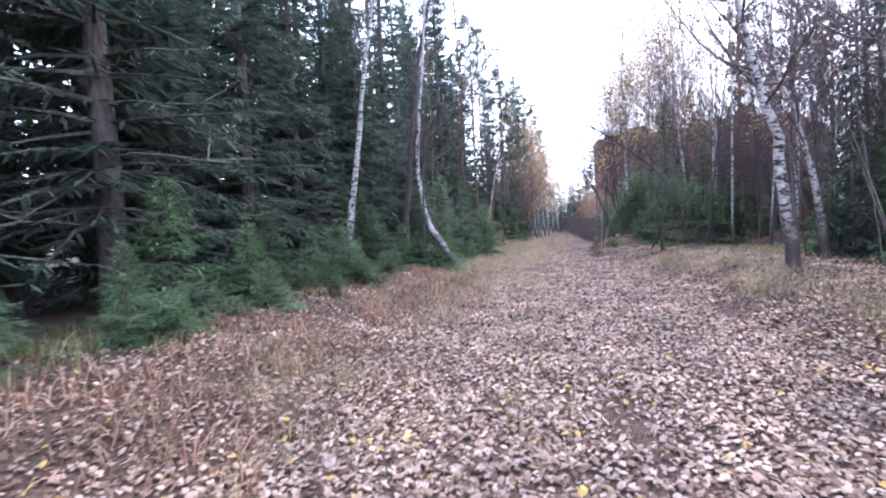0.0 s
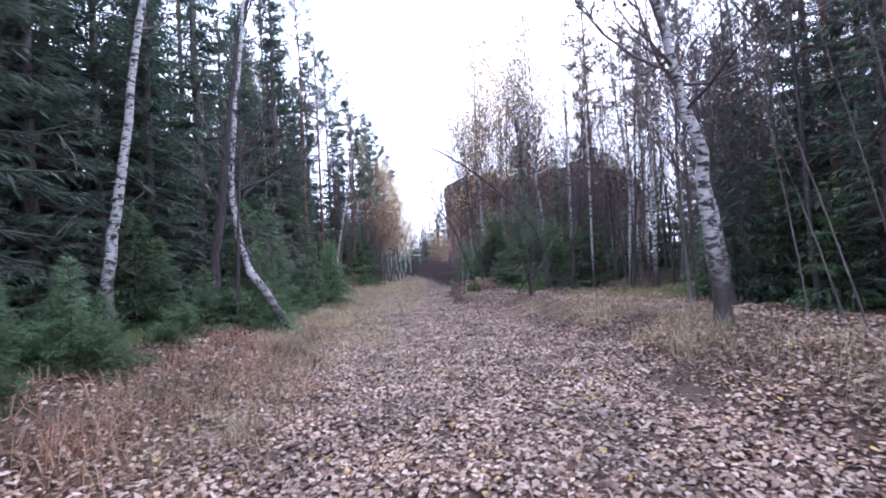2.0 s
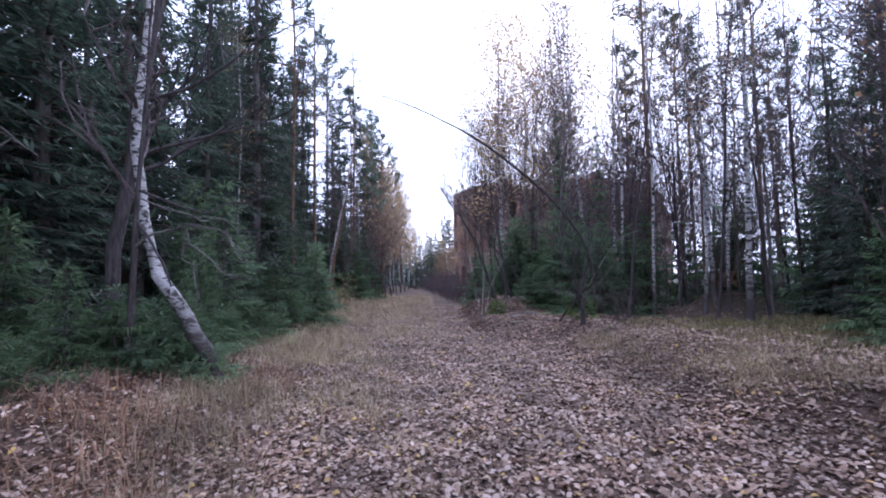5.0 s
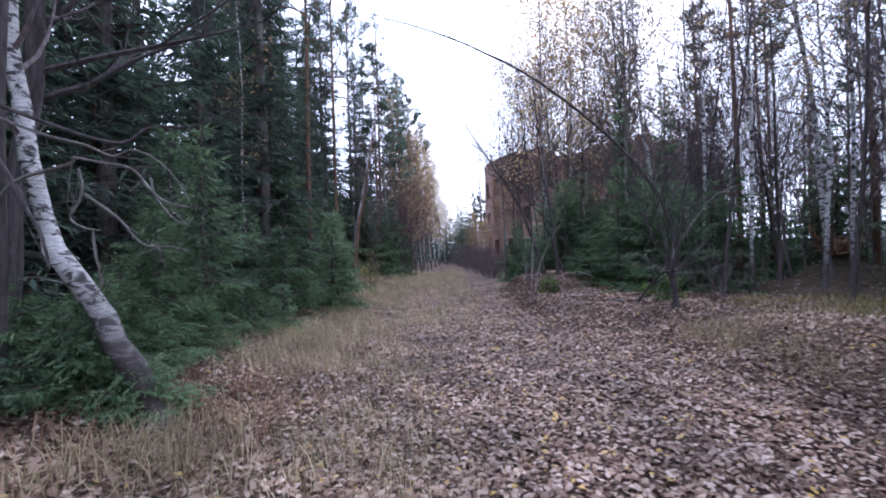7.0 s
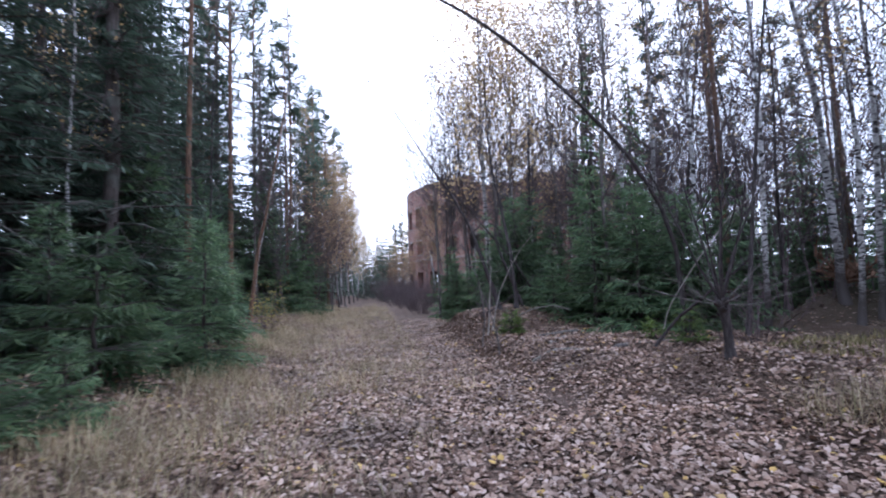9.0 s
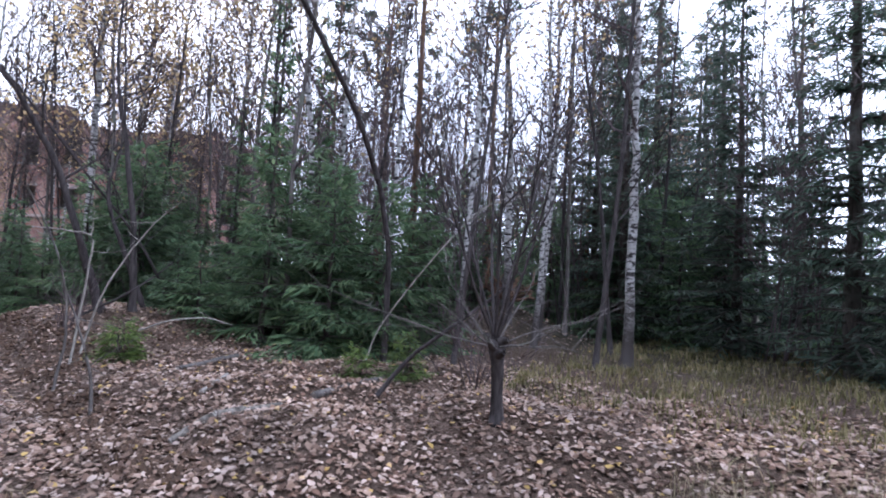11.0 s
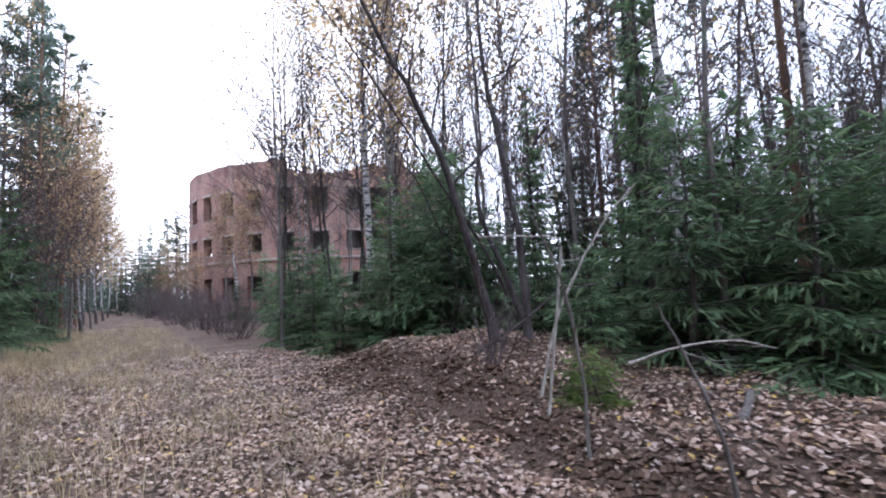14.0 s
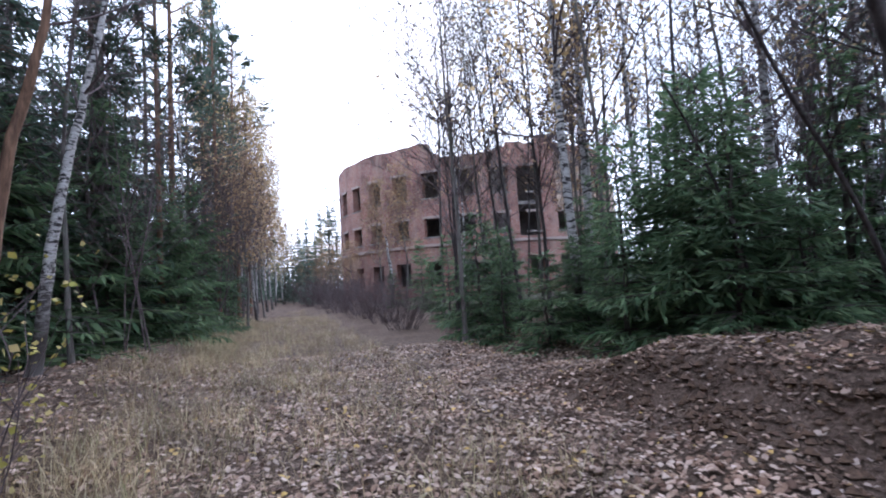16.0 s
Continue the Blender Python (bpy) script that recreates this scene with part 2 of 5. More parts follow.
# ---- mesh tools ----
class Build:
    """Collects vertices and faces for one mesh."""

    def __init__(self):
        self.v, self.f = [], []

    def tube(self, pts, radii, sides=6, cap=True, attach=None):
        """A bent tapering rod; attach joins its foot to an earlier vertex."""
        base = len(self.v)
        pts = [Vector(p) for p in pts]
        k = len(pts)
        for i, p in enumerate(pts):
            d = (pts[min(i + 1, k - 1)] - pts[max(i - 1, 0)]).normalized()
            a = d.orthogonal().normalized() if abs(d.z) < 0.95 else d.cross(Vector((0, 1, 0))).normalized()
            if abs(d.z) < 0.95:
                a = d.cross(Vector((0, 0, 1))).normalized()
            c = d.cross(a)
            r = radii[i]
            for s in range(sides):
                w = 2 * math.pi * s / sides
                self.v.append(tuple(p + a * (r * math.cos(w)) + c * (r * math.sin(w))))
        for i in range(k - 1):
            for s in range(sides):
                q = (s + 1) % sides
                self.f.append((base + i * sides + s, base + i * sides + q, base + (i + 1) * sides + q, base + (i + 1) * sides + s))
        if cap:
            self.f.append(tuple(base + s for s in range(sides)))
            self.f.append(tuple(base + (k - 1) * sides + s for s in reversed(range(sides))))
        if attach is not None:
            self.f.append((attach, base, base + 1))
        return base

    def blade(self, p, d, side, length, width, belly=0.4):
        """A pointed flat needle spray or leaf."""
        base = len(self.v)
        m = p + d * (length * belly)
        self.v += [tuple(p), tuple(m + side * (width / 2)), tuple(p + d * length), tuple(m - side * (width / 2))]
        self.f.append((base, base + 1, base + 2, base + 3))

    def mesh(self, name, mat, smooth=False):
        me = bpy.data.meshes.new(name)
        me.from_pydata(self.v, [], self.f)
        if smooth:
            me.shade_smooth()
        me.materials.append(mat)
        return me


def part(name, bd, mat, parent, label="", smooth=False, kind=""):
    me = bd if isinstance(bd, bpy.types.Mesh) else bd.mesh(name, mat, smooth)
    ob = new(name, me)
    ob.parent = parent
    if label:
        ob["label"] = label
    if kind:
        ob["kind"] = kind
    return ob


def thing(name, label, category, group="", at=None):
    ob = tagged(new(name), label, category, group)
    if at is not None:
        ob.matrix_basis = at
    return ob


def stuff(name, verts, faces, mat, label, category):
    me = bpy.data.meshes.new(name)
    me.from_pydata(verts, [], faces)
    me.materials.append(mat)
    return tagged(new(name, me), label, category, kind="stuff")


def place(x, y, turn=0.0, scale=1.0, tall=None, sink=0.05, lean=(0, 0)):
    return (Matrix.Translation((x, y, gz(x, y) - sink)) @ Euler((radians(lean[0]), radians(lean[1]), radians(turn))).to_matrix().to_4x4()
            @ Matrix.Diagonal((scale, scale, tall or scale, 1)))


def smooth_line(pts, n):
    """Points on a soft curve through a few given ones."""
    pts = [Vector(p) for p in pts]
    q = [2 * pts[0] - pts[1]] + pts + [2 * pts[-1] - pts[-2]]
    out = []
    for i in range(n):
        u = i / (n - 1) * (len(pts) - 1)
        k = min(int(u), len(pts) - 2)
        t = u - k
        a, b, c, d = q[k:k + 4]
        out.append(0.5 * ((2 * b) + (c - a) * t + (2 * a - 5 * b + 4 * c - d) * t * t + (3 * b - a - 3 * c + d) * t ** 3))
    return out


UP = Vector((0, 0, 1))


def grow(bd, rng, p, d, length, r, depth, tips, bend=0.25, lift=0.15, sides=4, kids=(3, 5), flat=False, attach=None):
    """A branch with its side twigs; keeps the tips for leaves."""
    if flat and depth == 0:
        d = (d + Vector((0, 0, lift))).normalized()
        bd.blade(p, d, d.orthogonal().normalized(), length, max(r * 2.4, 0.006), 0.25)
        tips += [p + d * (length * 0.5), p + d * length]
        return
    k = 5 if depth > 0 else 3
    pts, radii = [p.copy()], [r]
    d = d.normalized()
    for i in range(1, k):
        d = (d + Vector((rng.uniform(-bend, bend), rng.uniform(-bend, bend), rng.uniform(-bend, bend) + lift))).normalized()
        pts.append(pts[-1] + d * (length / (k - 1)))
        radii.append(r * (1 - 0.8 * i / (k - 1)))
    ring = sides if depth > 0 else 3
    foot = bd.tube(pts, radii, ring, cap=False, attach=attach)
    tips += pts[1:]
    if depth > 0:
        for _ in range(rng.randint(*kids)):
            i = rng.randint(1, k - 2)
            q = pts[i].lerp(pts[i + 1], rng.random())
            w = Vector((rng.uniform(-1, 1), rng.uniform(-1, 1), rng.uniform(-0.2, 0.8))).normalized()
            grow(bd, rng, q, d * 0.7 + w * 0.9, length * rng.uniform(0.35, 0.6), r * 0.5, depth - 1, tips, bend, lift, sides, kids, flat, foot + i * ring)


def leaves_at(rng, tips, count, size, spread):
    bd = Build()
    for _ in range(count):
        p = rng.choice(tips) + Vector((rng.gauss(0, spread), rng.gauss(0, spread), rng.gauss(0, spread)))
        d = Vector((rng.uniform(-1, 1), rng.uniform(-1, 1), rng.uniform(-1, 0.5))).normalized()
        s = d.orthogonal().normalized()
        s = Matrix.Rotation(rng.uniform(0, 6.28), 3, d) @ s
        k = size * rng.uniform(0.6, 1.4)
        bd.blade(p, d, s, k, k * 0.75)
    return bd


# ---- trees ----
def bare_tree(name, line, r0, bark, seed, label, category="tree", limbs=14, start=0.4, limb=0.2, leaf=None, leaf_count=0, leaf_size=0.07,
              depth=2, aim=None, each=False, spread=0.12, lift=0.12, kids=(3, 5), up=0.7, group="", trunk_sides=9, r1=0.15):
    """A broad-leaved tree that has lost most of its leaves. line: a few points of the stem, from the foot, relative to it."""
    rng = random.Random(seed)
    top = thing(name, label, category, group)
    stem = smooth_line(line, 22)
    n = len(stem)
    height = (stem[-1] - stem[0]).length
    radii = [r0 * ((1 - i / (n - 1)) * (1 - r1) + r1) * (1.35 if i == 0 else 1.0) * rng.uniform(0.95, 1.05) for i in range(n)]
    t = Build()
    t.tube([p + Vector((rng.gauss(0, 0.15), rng.gauss(0, 0.15), 0)) * r0 for p in stem], radii, trunk_sides)
    part("trunk", t, bark, top, smooth=True)
    b, tips = Build(), []
    wood = M_TWIG if bark is not M_DARK_BARK else M_DARK_BARK
    for _ in range(limbs):
        if each:
            b = Build()
        u = start + (1 - start) * rng.random() ** 0.8
        i = min(int(u * (n - 1)), n - 2)
        p = stem[i].lerp(stem[i + 1], rng.random())
        a = rng.uniform(0, 2 * math.pi)
        d = Vector((math.cos(a), math.sin(a), up * rng.uniform(0.3, 1.4)))
        if aim:
            d += Vector(aim)
        grow(b, rng, p, d, height * limb * (1.25 - 0.8 * u) * rng.uniform(0.6, 1.3), radii[i] * 0.42, depth, tips, 0.22, lift, 3 if not each else 4, kids, not each)
        if each:
            part("branch", b, wood, top)
    if not each:
        part("branchwork", b, wood, top, kind="stuff")
    if leaf and leaf_count:
        part("leaves", leaves_at(rng, tips, leaf_count, leaf_size, spread), leaf, top, "sparse autumn leaves on thin twigs", kind="stuff")
    return top


def spruce(name, height, width, seed, needles, label, whorls=30, arms=7, sprays=11, base=0.06, spray=0.34, dead=0, group="", droop=0.35, fine=1):
    """A spruce: stem, dead lower boughs, and tiers of boughs with hanging sprays."""
    rng = random.Random(seed)
    top = thing(name, label, "tree", group)
    t = Build()
    r0 = height * 0.011 + 0.012
    t.tube([(rng.gauss(0, 0.02), rng.gauss(0, 0.02), height * k / 8) for k in range(9)], [r0 * (1 - 0.95 * k / 8) for k in range(9)], 8)
    part("trunk", t, M_SPRUCE_BARK, top, smooth=True)
    limbs, crown = Build(), Build()
    for w in range(whorls):
        u = base + (1 - base) * (w + rng.uniform(-0.6, 0.6)) / whorls
        u = min(max(u, 0.02), 0.985)
        z = u * height
        reach = width * (1 - u) ** 0.8 * rng.uniform(0.75, 1.1) + 0.06
        for _ in range(max(3, int(arms * (0.6 + 0.5 * (1 - u))))):
            a = rng.uniform(0, 2 * math.pi)
            out = Vector((math.cos(a), math.sin(a), 0))
            across = Vector((-out.y, out.x, 0))
            L = reach * rng.uniform(0.55, 1.15)
            fall = droop * rng.uniform(0.5, 1.3) * (1.1 - 0.9 * u)
            rise = 0.25 * u + 0.05

            def at(s):
                return Vector((0, 0, z)) + out * (L * s) + UP * (L * (rise * s - fall * s * s + 0.18 * max(0, s - 0.6)))

            if sprays < 8:
                limbs.blade(at(0), (at(1) - at(0)).normalized(), UP, L, r0 * 0.4, 0.1)
            else:
                limbs.tube([at(0), at(0.5), at(1)], [r0 * 0.22 * (1 - u) + 0.006, r0 * 0.12 * (1 - u) + 0.004, 0.002], 3, cap=False)
            count = max(4, int(sprays * (0.45 + 0.75 * L / width)))
            for k in range(count):
                s = 0.12 + 0.88 * (k + rng.random()) / count
                p = at(s)
                l = spray * (0.55 + 0.75 * (1 - s)) * rng.uniform(0.6, 1.25) * (0.5 + 0.6 * L / width)
                for sign in (-1, 1):
                    d = (out * rng.uniform(0.35, 0.9) + across * (sign * rng.uniform(0.5, 1.0)) + UP * rng.uniform(-0.9, 0.12)).normalized()
                    n = d.cross(UP).normalized() if rng.random() < 0.45 else (d.cross(across * sign + UP * 0.7)).normalized()
                    if fine == 1:
                        crown.blade(p, d, n, l, l * (0.16 if sprays > 8 else 0.22), 0.4)
                    else:
                        crown.blade(p, d, n, l, l * 0.1, 0.4)
                        for j in range(fine):
                            q = p + d * (l * rng.uniform(0.1, 0.8))
                            e = (d + across * rng.uniform(-1, 1) + out * rng.uniform(-0.3, 0.8) + UP * rng.uniform(-0.4, 0.3)).normalized()
                            crown.blade(q, e, e.orthogonal().normalized(), l * rng.uniform(0.3, 0.55), l * 0.085, 0.4)
            tip = at(1.0)
            crown.blade(at(0.85), (tip - at(0.7)).normalized(), across, spray * 0.7, spray * 0.16)
    crown.blade(Vector((0, 0, height * 0.97)), UP, Vector((1, 0, 0)), 0.05 * height, 0.03)
    part("boughwork", limbs, M_SPRUCE_BARK, top, kind="stuff")
    part("crown", crown, needles, top)
    if dead:
        bd, tips = Build(), []
        for _ in range(dead):
            a = rng.uniform(0, 6.28)
            grow(bd, rng, Vector((0, 0, height * rng.uniform(0.04, max(base, 0.1) + 0.12))), Vector((math.cos(a), math.sin(a), -0.05)),
                 width * rng.uniform(0.5, 1.0), r0 * 0.16, 1, tips, 0.3, -0.03, 3, (2, 4))
        part("dead_wood", bd, M_GREY_BARK, top, "bare grey dead lower branches", kind="stuff")
    return top


def pine(name, height, seed, label, group="", crown_from=0.6, width=2.2, tufts=26):
    """A tall pine: bare stem and a ragged crown of needle tufts."""
    rng = random.Random(seed)
    top = thing(name, label, "tree", group)
    t = Build()
    sway = rng.uniform(-0.5, 0.5)
    stem = smooth_line([(0, 0, 0), (0.1 * sway, 0, height * 0.3), (-0.3 * sway, 0.2 * sway, height * 0.65), (sway * 0.4, 0, height)], 16)
    t.tube(stem, [height * 0.006 * (1 - 0.85 * i / 15) + 0.015 for i in range(16)], 8)
    part("trunk", t, M_PINE_BARK, top, smooth=True)
    b, tips, crown = Build(), [], Build()
    for k in range(tufts):
        u = crown_from + (1 - crown_from) * (k + rng.random()) / tufts
        i = min(int(u * 15), 14)
        p = stem[i].lerp(stem[i + 1], u * 15 - i)
        a = rng.uniform(0, 6.28)
        own = []
        grow(b, rng, p, Vector((math.cos(a), math.sin(a), rng.uniform(-0.1, 0.5))), width * (1.15 - 0.75 * (u - crown_from) / (1 - crown_from)) * rng.uniform(0.5, 1.1),
             height * 0.0028, 1, own, 0.25, 0.1, 3, (2, 3))
        for q in own[2:]:
            for _ in range(13):
                d = Vector((rng.gauss(0, 1), rng.gauss(0, 1), rng.gauss(0.35, 0.8))).normalized()
                crown.blade(q + d * 0.03, d, d.orthogonal().normalized(), rng.uniform(0.18, 0.4), rng.uniform(0.03, 0.055))
    for _ in range(14):
        a = rng.uniform(0, 6.28)
        grow(b, rng, stem[rng.randint(3, 9)], Vector((math.cos(a), math.sin(a), -0.1)), rng.uniform(0.5, 1.4), 0.012, 0, tips, 0.3, -0.05, 3)
    part("branchwork", b, M_PINE_BARK, top, kind="stuff")
    part("crown", crown, M_PINE, top)
    return top


def fill(sources, spots):
    """Stands the first trees at the first spots and copies at the rest."""
    for k, (x, y, turn, s, h) in enumerate(spots):
        if abs(x) < 9:
            x += 0.0005 * y * y * sm(28, 40, y)
        src = sources[k % len(sources)]
        m = place(x, y, turn, s, h)
        if k < len(sources):
            src.matrix_basis = m
        else:
            keep = src.matrix_basis.copy()
            src.matrix_basis = Matrix()
            copy_thing(src, m)
            src.matrix_basis = keep


# ---- ground ----
def ground_sheet():
    def axis(fine_lo, fine_hi, step, far):
        xs = list(np.arange(fine_lo, fine_hi + 1e-6, step))
        lo, hi, g = fine_lo, fine_hi, step
        while hi < far:
            g *= 1.35
            lo, hi = lo - g, hi + g
            xs = [lo] + xs + [hi]
        return xs

    xs, ys = axis(-6.0, 8.0, 0.16, 2500), axis(-3.0, 34.0, 0.2, 2500)
    verts = [(x, y, gz(x, y)) for y in ys for x in xs]
    w = len(xs)
    faces = [(j * w + i, j * w + i + 1, (j + 1) * w + i + 1, (j + 1) * w + i) for j in range(len(ys) - 1) for i in range(w - 1)]
    me = bpy.data.meshes.new("ground")
    me.from_pydata(verts, [], faces)
    me.shade_smooth()
    me.materials.append(M_GROUND)
    return tagged(new("ground", me), "leaf-strewn forest floor with a grassy track", "ground", kind="structure")


ground_sheet()


# ---- ruined round brick building ----
def ruin():
    cx, cy, R, H, thick = 19.8, 67.6, 13.3, 12.1, 0.55
    house = thing("ruined_building", "round red brick ruin with empty windows and crumbling top", "building", at=Matrix.Translation((cx, cy, 0.0)))
    rng = random.Random(4)
    N = 128
    levels = [-0.6, 1.3, 3.0, 4.2, 4.5, 4.85, 6.25, 7.8, 9.72, 10.6, 11.2, 11.7, 12.4]

    def missing(i, z0, z1, k):
        col = i % 4
        if k in (1, 5, 7) and col in (1, 2):
            return True
        if 92 <= i <= 94 and 4 <= k <= 7:
            return True
        return False

    top = []
    for i in range(N):
        t = H - 0.5
        if 60 <= i <= 81:
            t = H - 0.1
        elif i in (95, 96):
            t = H + 0.05
        t -= 2.9 * sm(103, 114, i) * (1 - sm(118, 127, i)) + 0.7 * sm(81, 83, i) * (1 - sm(88, 91, i))
        t -= 0.25 * max(0, noise.noise((i * 0.35, 0, 0))) + 0.12 * rng.random()
        top.append(t)
    wall, uvs = Build(), []

    def P(i, z, r):
        a = 2 * math.pi * i / N
        return (r * math.cos(a), r * math.sin(a), z)

    def quad(a, b, c, d, uv):
        k = len(wall.v)
        wall.v.extend((a, b, c, d))
        wall.f.append((k, k + 1, k + 2, k + 3))
        uvs.extend(uv)

    cellw = 2 * math.pi * R / N
    nl = len(levels) - 1
    solid = {}
    for i in range(N):
        for k in range(nl):
            solid[i, k] = not missing(i, levels[k], levels[k + 1], k) and levels[k] < top[i]
    for i in range(N):
        u0, u1 = i * cellw, (i + 1) * cellw
        for k in range(nl):
            if not solid[i, k]:
                continue
            z0, z1 = levels[k], min(levels[k + 1], top[i])
            uv = ((u0, z0), (u1, z0), (u1, z1), (u0, z1))
            ro, ri = R, R - thick
            quad(P(i, z0, ro), P(i + 1, z0, ro), P(i + 1, z1, ro), P(i, z1, ro), uv)
            quad(P(i + 1, z0, ri), P(i, z0, ri), P(i, z1, ri), P(i + 1, z1, ri), uv)
            for side, j in ((i, (i - 1) % N), (i + 1, (i + 1) % N)):
                other = min(levels[k + 1], top[j]) if solid[j, k] else z0
                if other < z1:
                    quad(P(side, other, ro), P(side, other, ri), P(side, z1, ri), P(side, z1, ro), ((0, other), (thick, other), (thick, z1), (0, z1)))
            if k == nl - 1 or not solid[i, k + 1]:
                quad(P(i, z1, ro), P(i + 1, z1, ro), P(i + 1, z1, ri), P(i, z1, ri), ((0, 0), (cellw, 0), (cellw, thick), (0, thick)))
            if k and not solid[i, k - 1]:
                quad(P(i, z0, ri), P(i + 1, z0, ri), P(i + 1, z0, ro), P(i, z0, ro), ((0, 0), (cellw, 0), (cellw, thick), (0, thick)))
    me = wall.mesh("wall", M_BRICK)
    layer = me.uv_layers.new(name="UVMap")
    layer.data.foreach_set("uv", [c for uv in uvs for c in uv])
    part("wall", me, M_BRICK, house)

    def ring(name, r0, r1, z0, z1, mat, i0=0, i1=N, label=""):
        bd = Build()
        for i in range(i0, i1 + 1):
            bd.v.extend([P(i, z0, r0), P(i, z0, r1), P(i, z1, r1), P(i, z1, r0)])
        for n in range(i1 - i0):
            k = 4 * n
            bd.f.extend([(k + a, k + (a + 1) % 4, k + 4 + (a + 1) % 4, k + 4 + a) for a in range(4)])
        if i1 - i0 < N:
            end = 4 * (i1 - i0)
            bd.f.extend([(0, 3, 2, 1), (end, end + 1, end + 2, end + 3)])
        part(name, bd, mat, house, label)

    ring("cornice", R - 0.1, R + 0.14, 4.12, 4.32, M_BRICK, label="projecting brick string course")
    ring("floor_slab", 3.5, R - thick, 4.0, 4.25, M_CONCRETE, label="broken concrete floor inside")
    ring("floor_slab", 3.5, R - thick, 6.9, 7.15, M_CONCRETE)
    ring("roof_slab", 0.3, R - thick, 10.5, 10.75, M_CONCRETE, label="weathered concrete roof slab")
    ring("inner_wall", 8.6, 8.9, -0.3, 10.5, M_CONCRETE, label="grimy inner wall behind the windows")
    ring("plaster", R + 0.003, R + 0.03, 6.5, 10.9, M_BRICK_PALE, 97, 105, "pale plaster patch on the brick")
    ring("plaster", R + 0.003, R + 0.03, 5.6, 8.5, M_BRICK_PALE, 105, 113, "pale plaster patch on the brick")
    # sills and lintels of the windows on the side towards the track
    for i in range(60, 108, 4):
        for z0, z1 in ((4.85, 6.25), (7.8, 9.72)):
            for name, z, h in (("sill", z0 - 0.1, 0.1), ("lintel", z1, 0.18)):
                bd = Build()
                a = [P(i + 0.85, z, R - 0.1), P(i + 3.15, z, R - 0.1), P(i + 3.15, z, R + 0.06), P(i + 0.85, z, R + 0.06)]
                bd.v = a + [(x, y, zz + h) for x, y, zz in a]
                bd.f = [(0, 3, 2, 1), (4, 5, 6, 7), (0, 1, 5, 4), (1, 2, 6, 5), (2, 3, 7, 6), (3, 0, 4, 7)]
                part(name, bd, M_BRICK if name == "lintel" else M_CONCRETE, house)


ruin()

# ---- single trees beside the track ----
def stand(ob, x, y, turn=0):
    ob.matrix_basis = place(x, y, turn)
    return ob


stand(bare_tree("birch", [(0, 0, 0), (-0.12, -0.08, 1.2), (-0.34, -0.2, 2.5), (-0.63, -0.27, 3.5), (-0.91, -0.35, 4.65), (-1.2, -0.45, 6.5), (-1.5, -0.4, 13)], 0.12, M_BIRCH, 11,
                "mature white birch with black marks, leaning to the track", limbs=18, start=0.36, leaf=M_LEAF_DULL, leaf_count=300, limb=0.2, aim=(-0.3, 0, -0.3), each=True), 4.31, 9.0)
stand(bare_tree("birch", [(0, 0, 0), (-0.15, -0.04, 1.2), (-0.3, -0.08, 2.1), (-0.6, -0.11, 3.25), (-1.0, -0.15, 4.8), (-1.6, 0, 12)], 0.085, M_BIRCH, 12,
                "slim white birch behind a thicker one", limbs=16, start=0.3, leaf=M_LEAF_DULL, leaf_count=200, limb=0.18, each=True), 5.69, 10.75)
stand(bare_tree("birch", [(0, 0, 0), (-0.1, 0, 2), (-0.35, 0.1, 4), (-0.6, 0.1, 12)], 0.13, M_BIRCH, 13, "white birch at the wood's edge", limbs=14, start=0.3, leaf=M_LEAF_DULL, leaf_count=160, each=True), 5.2, 5.6)
stand(bare_tree("birch", [(0, 0, 0), (0.06, -0.02, 0.6), (0.28, -0.12, 1.9), (0.6, -0.26, 3.6), (0.97, -0.42, 5.5), (1.28, -0.5, 6.8), (1.9, -0.6, 12)], 0.12, M_BIRCH, 14,
                "white birch leaning out of dark spruces", limbs=10, start=0.5, limb=0.14, each=True), -5.4, 11.35)
stand(bare_tree("alder", [(0, 0, 0), (0.03, 0, 0.5), (0.18, 0, 2.1), (0.5, 0.1, 4.8), (0.85, 0.2, 7.0), (1.4, 0.2, 9.2), (2.0, 0.2, 11)], 0.13, M_DARK_BARK, 15,
                "dark bare alder leaning over the track", limbs=24, start=0.3, limb=0.24, aim=(0.8, 0, 0.1), each=True), -4.65, 14.3)
stand(bare_tree("birch", [(0, 0, 0), (-0.1, 0, 0.4), (-0.32, 0, 0.85), (-0.75, 0, 1.5), (-0.98, 0, 2.4), (-1.08, 0, 3.5), (-0.95, 0, 4.8), (-0.8, 0, 6.1), (-0.5, 0, 9), (-0.3, 0, 11)], 0.115, M_BIRCH, 16,
                "crooked birch, bent near its foot", limbs=14, start=0.42, limb=0.15, depth=2, each=True), -2.8, 13.5)
stand(bare_tree("birch", [(0, 0, 0), (0.02, 0, 3), (-0.25, 0.1, 7), (-0.3, 0, 13)], 0.085, M_BIRCH, 17, "straight slim birch among bare saplings", limbs=22, start=0.3, leaf=M_LEAF_GOLD, leaf_count=600, each=True), 6.4, 24.3)
for k, (x, y, h, dx) in enumerate([(9.5, 21.4, 13, -0.8), (8.1, 25.4, 12, 0.3), (8.6, 18.6, 12, 0.4)]):
    stand(bare_tree("birch", [(0, 0, 0), (dx * 0.2, 0, h * 0.3), (dx * 0.7, 0.1, h * 0.6), (dx, 0, h)], 0.09, M_BIRCH, 18 + 40 * k, "white birch stem among spruces and bare trees", limbs=20, start=0.35, leaf=M_LEAF_DULL, leaf_count=300, each=True), x, y)

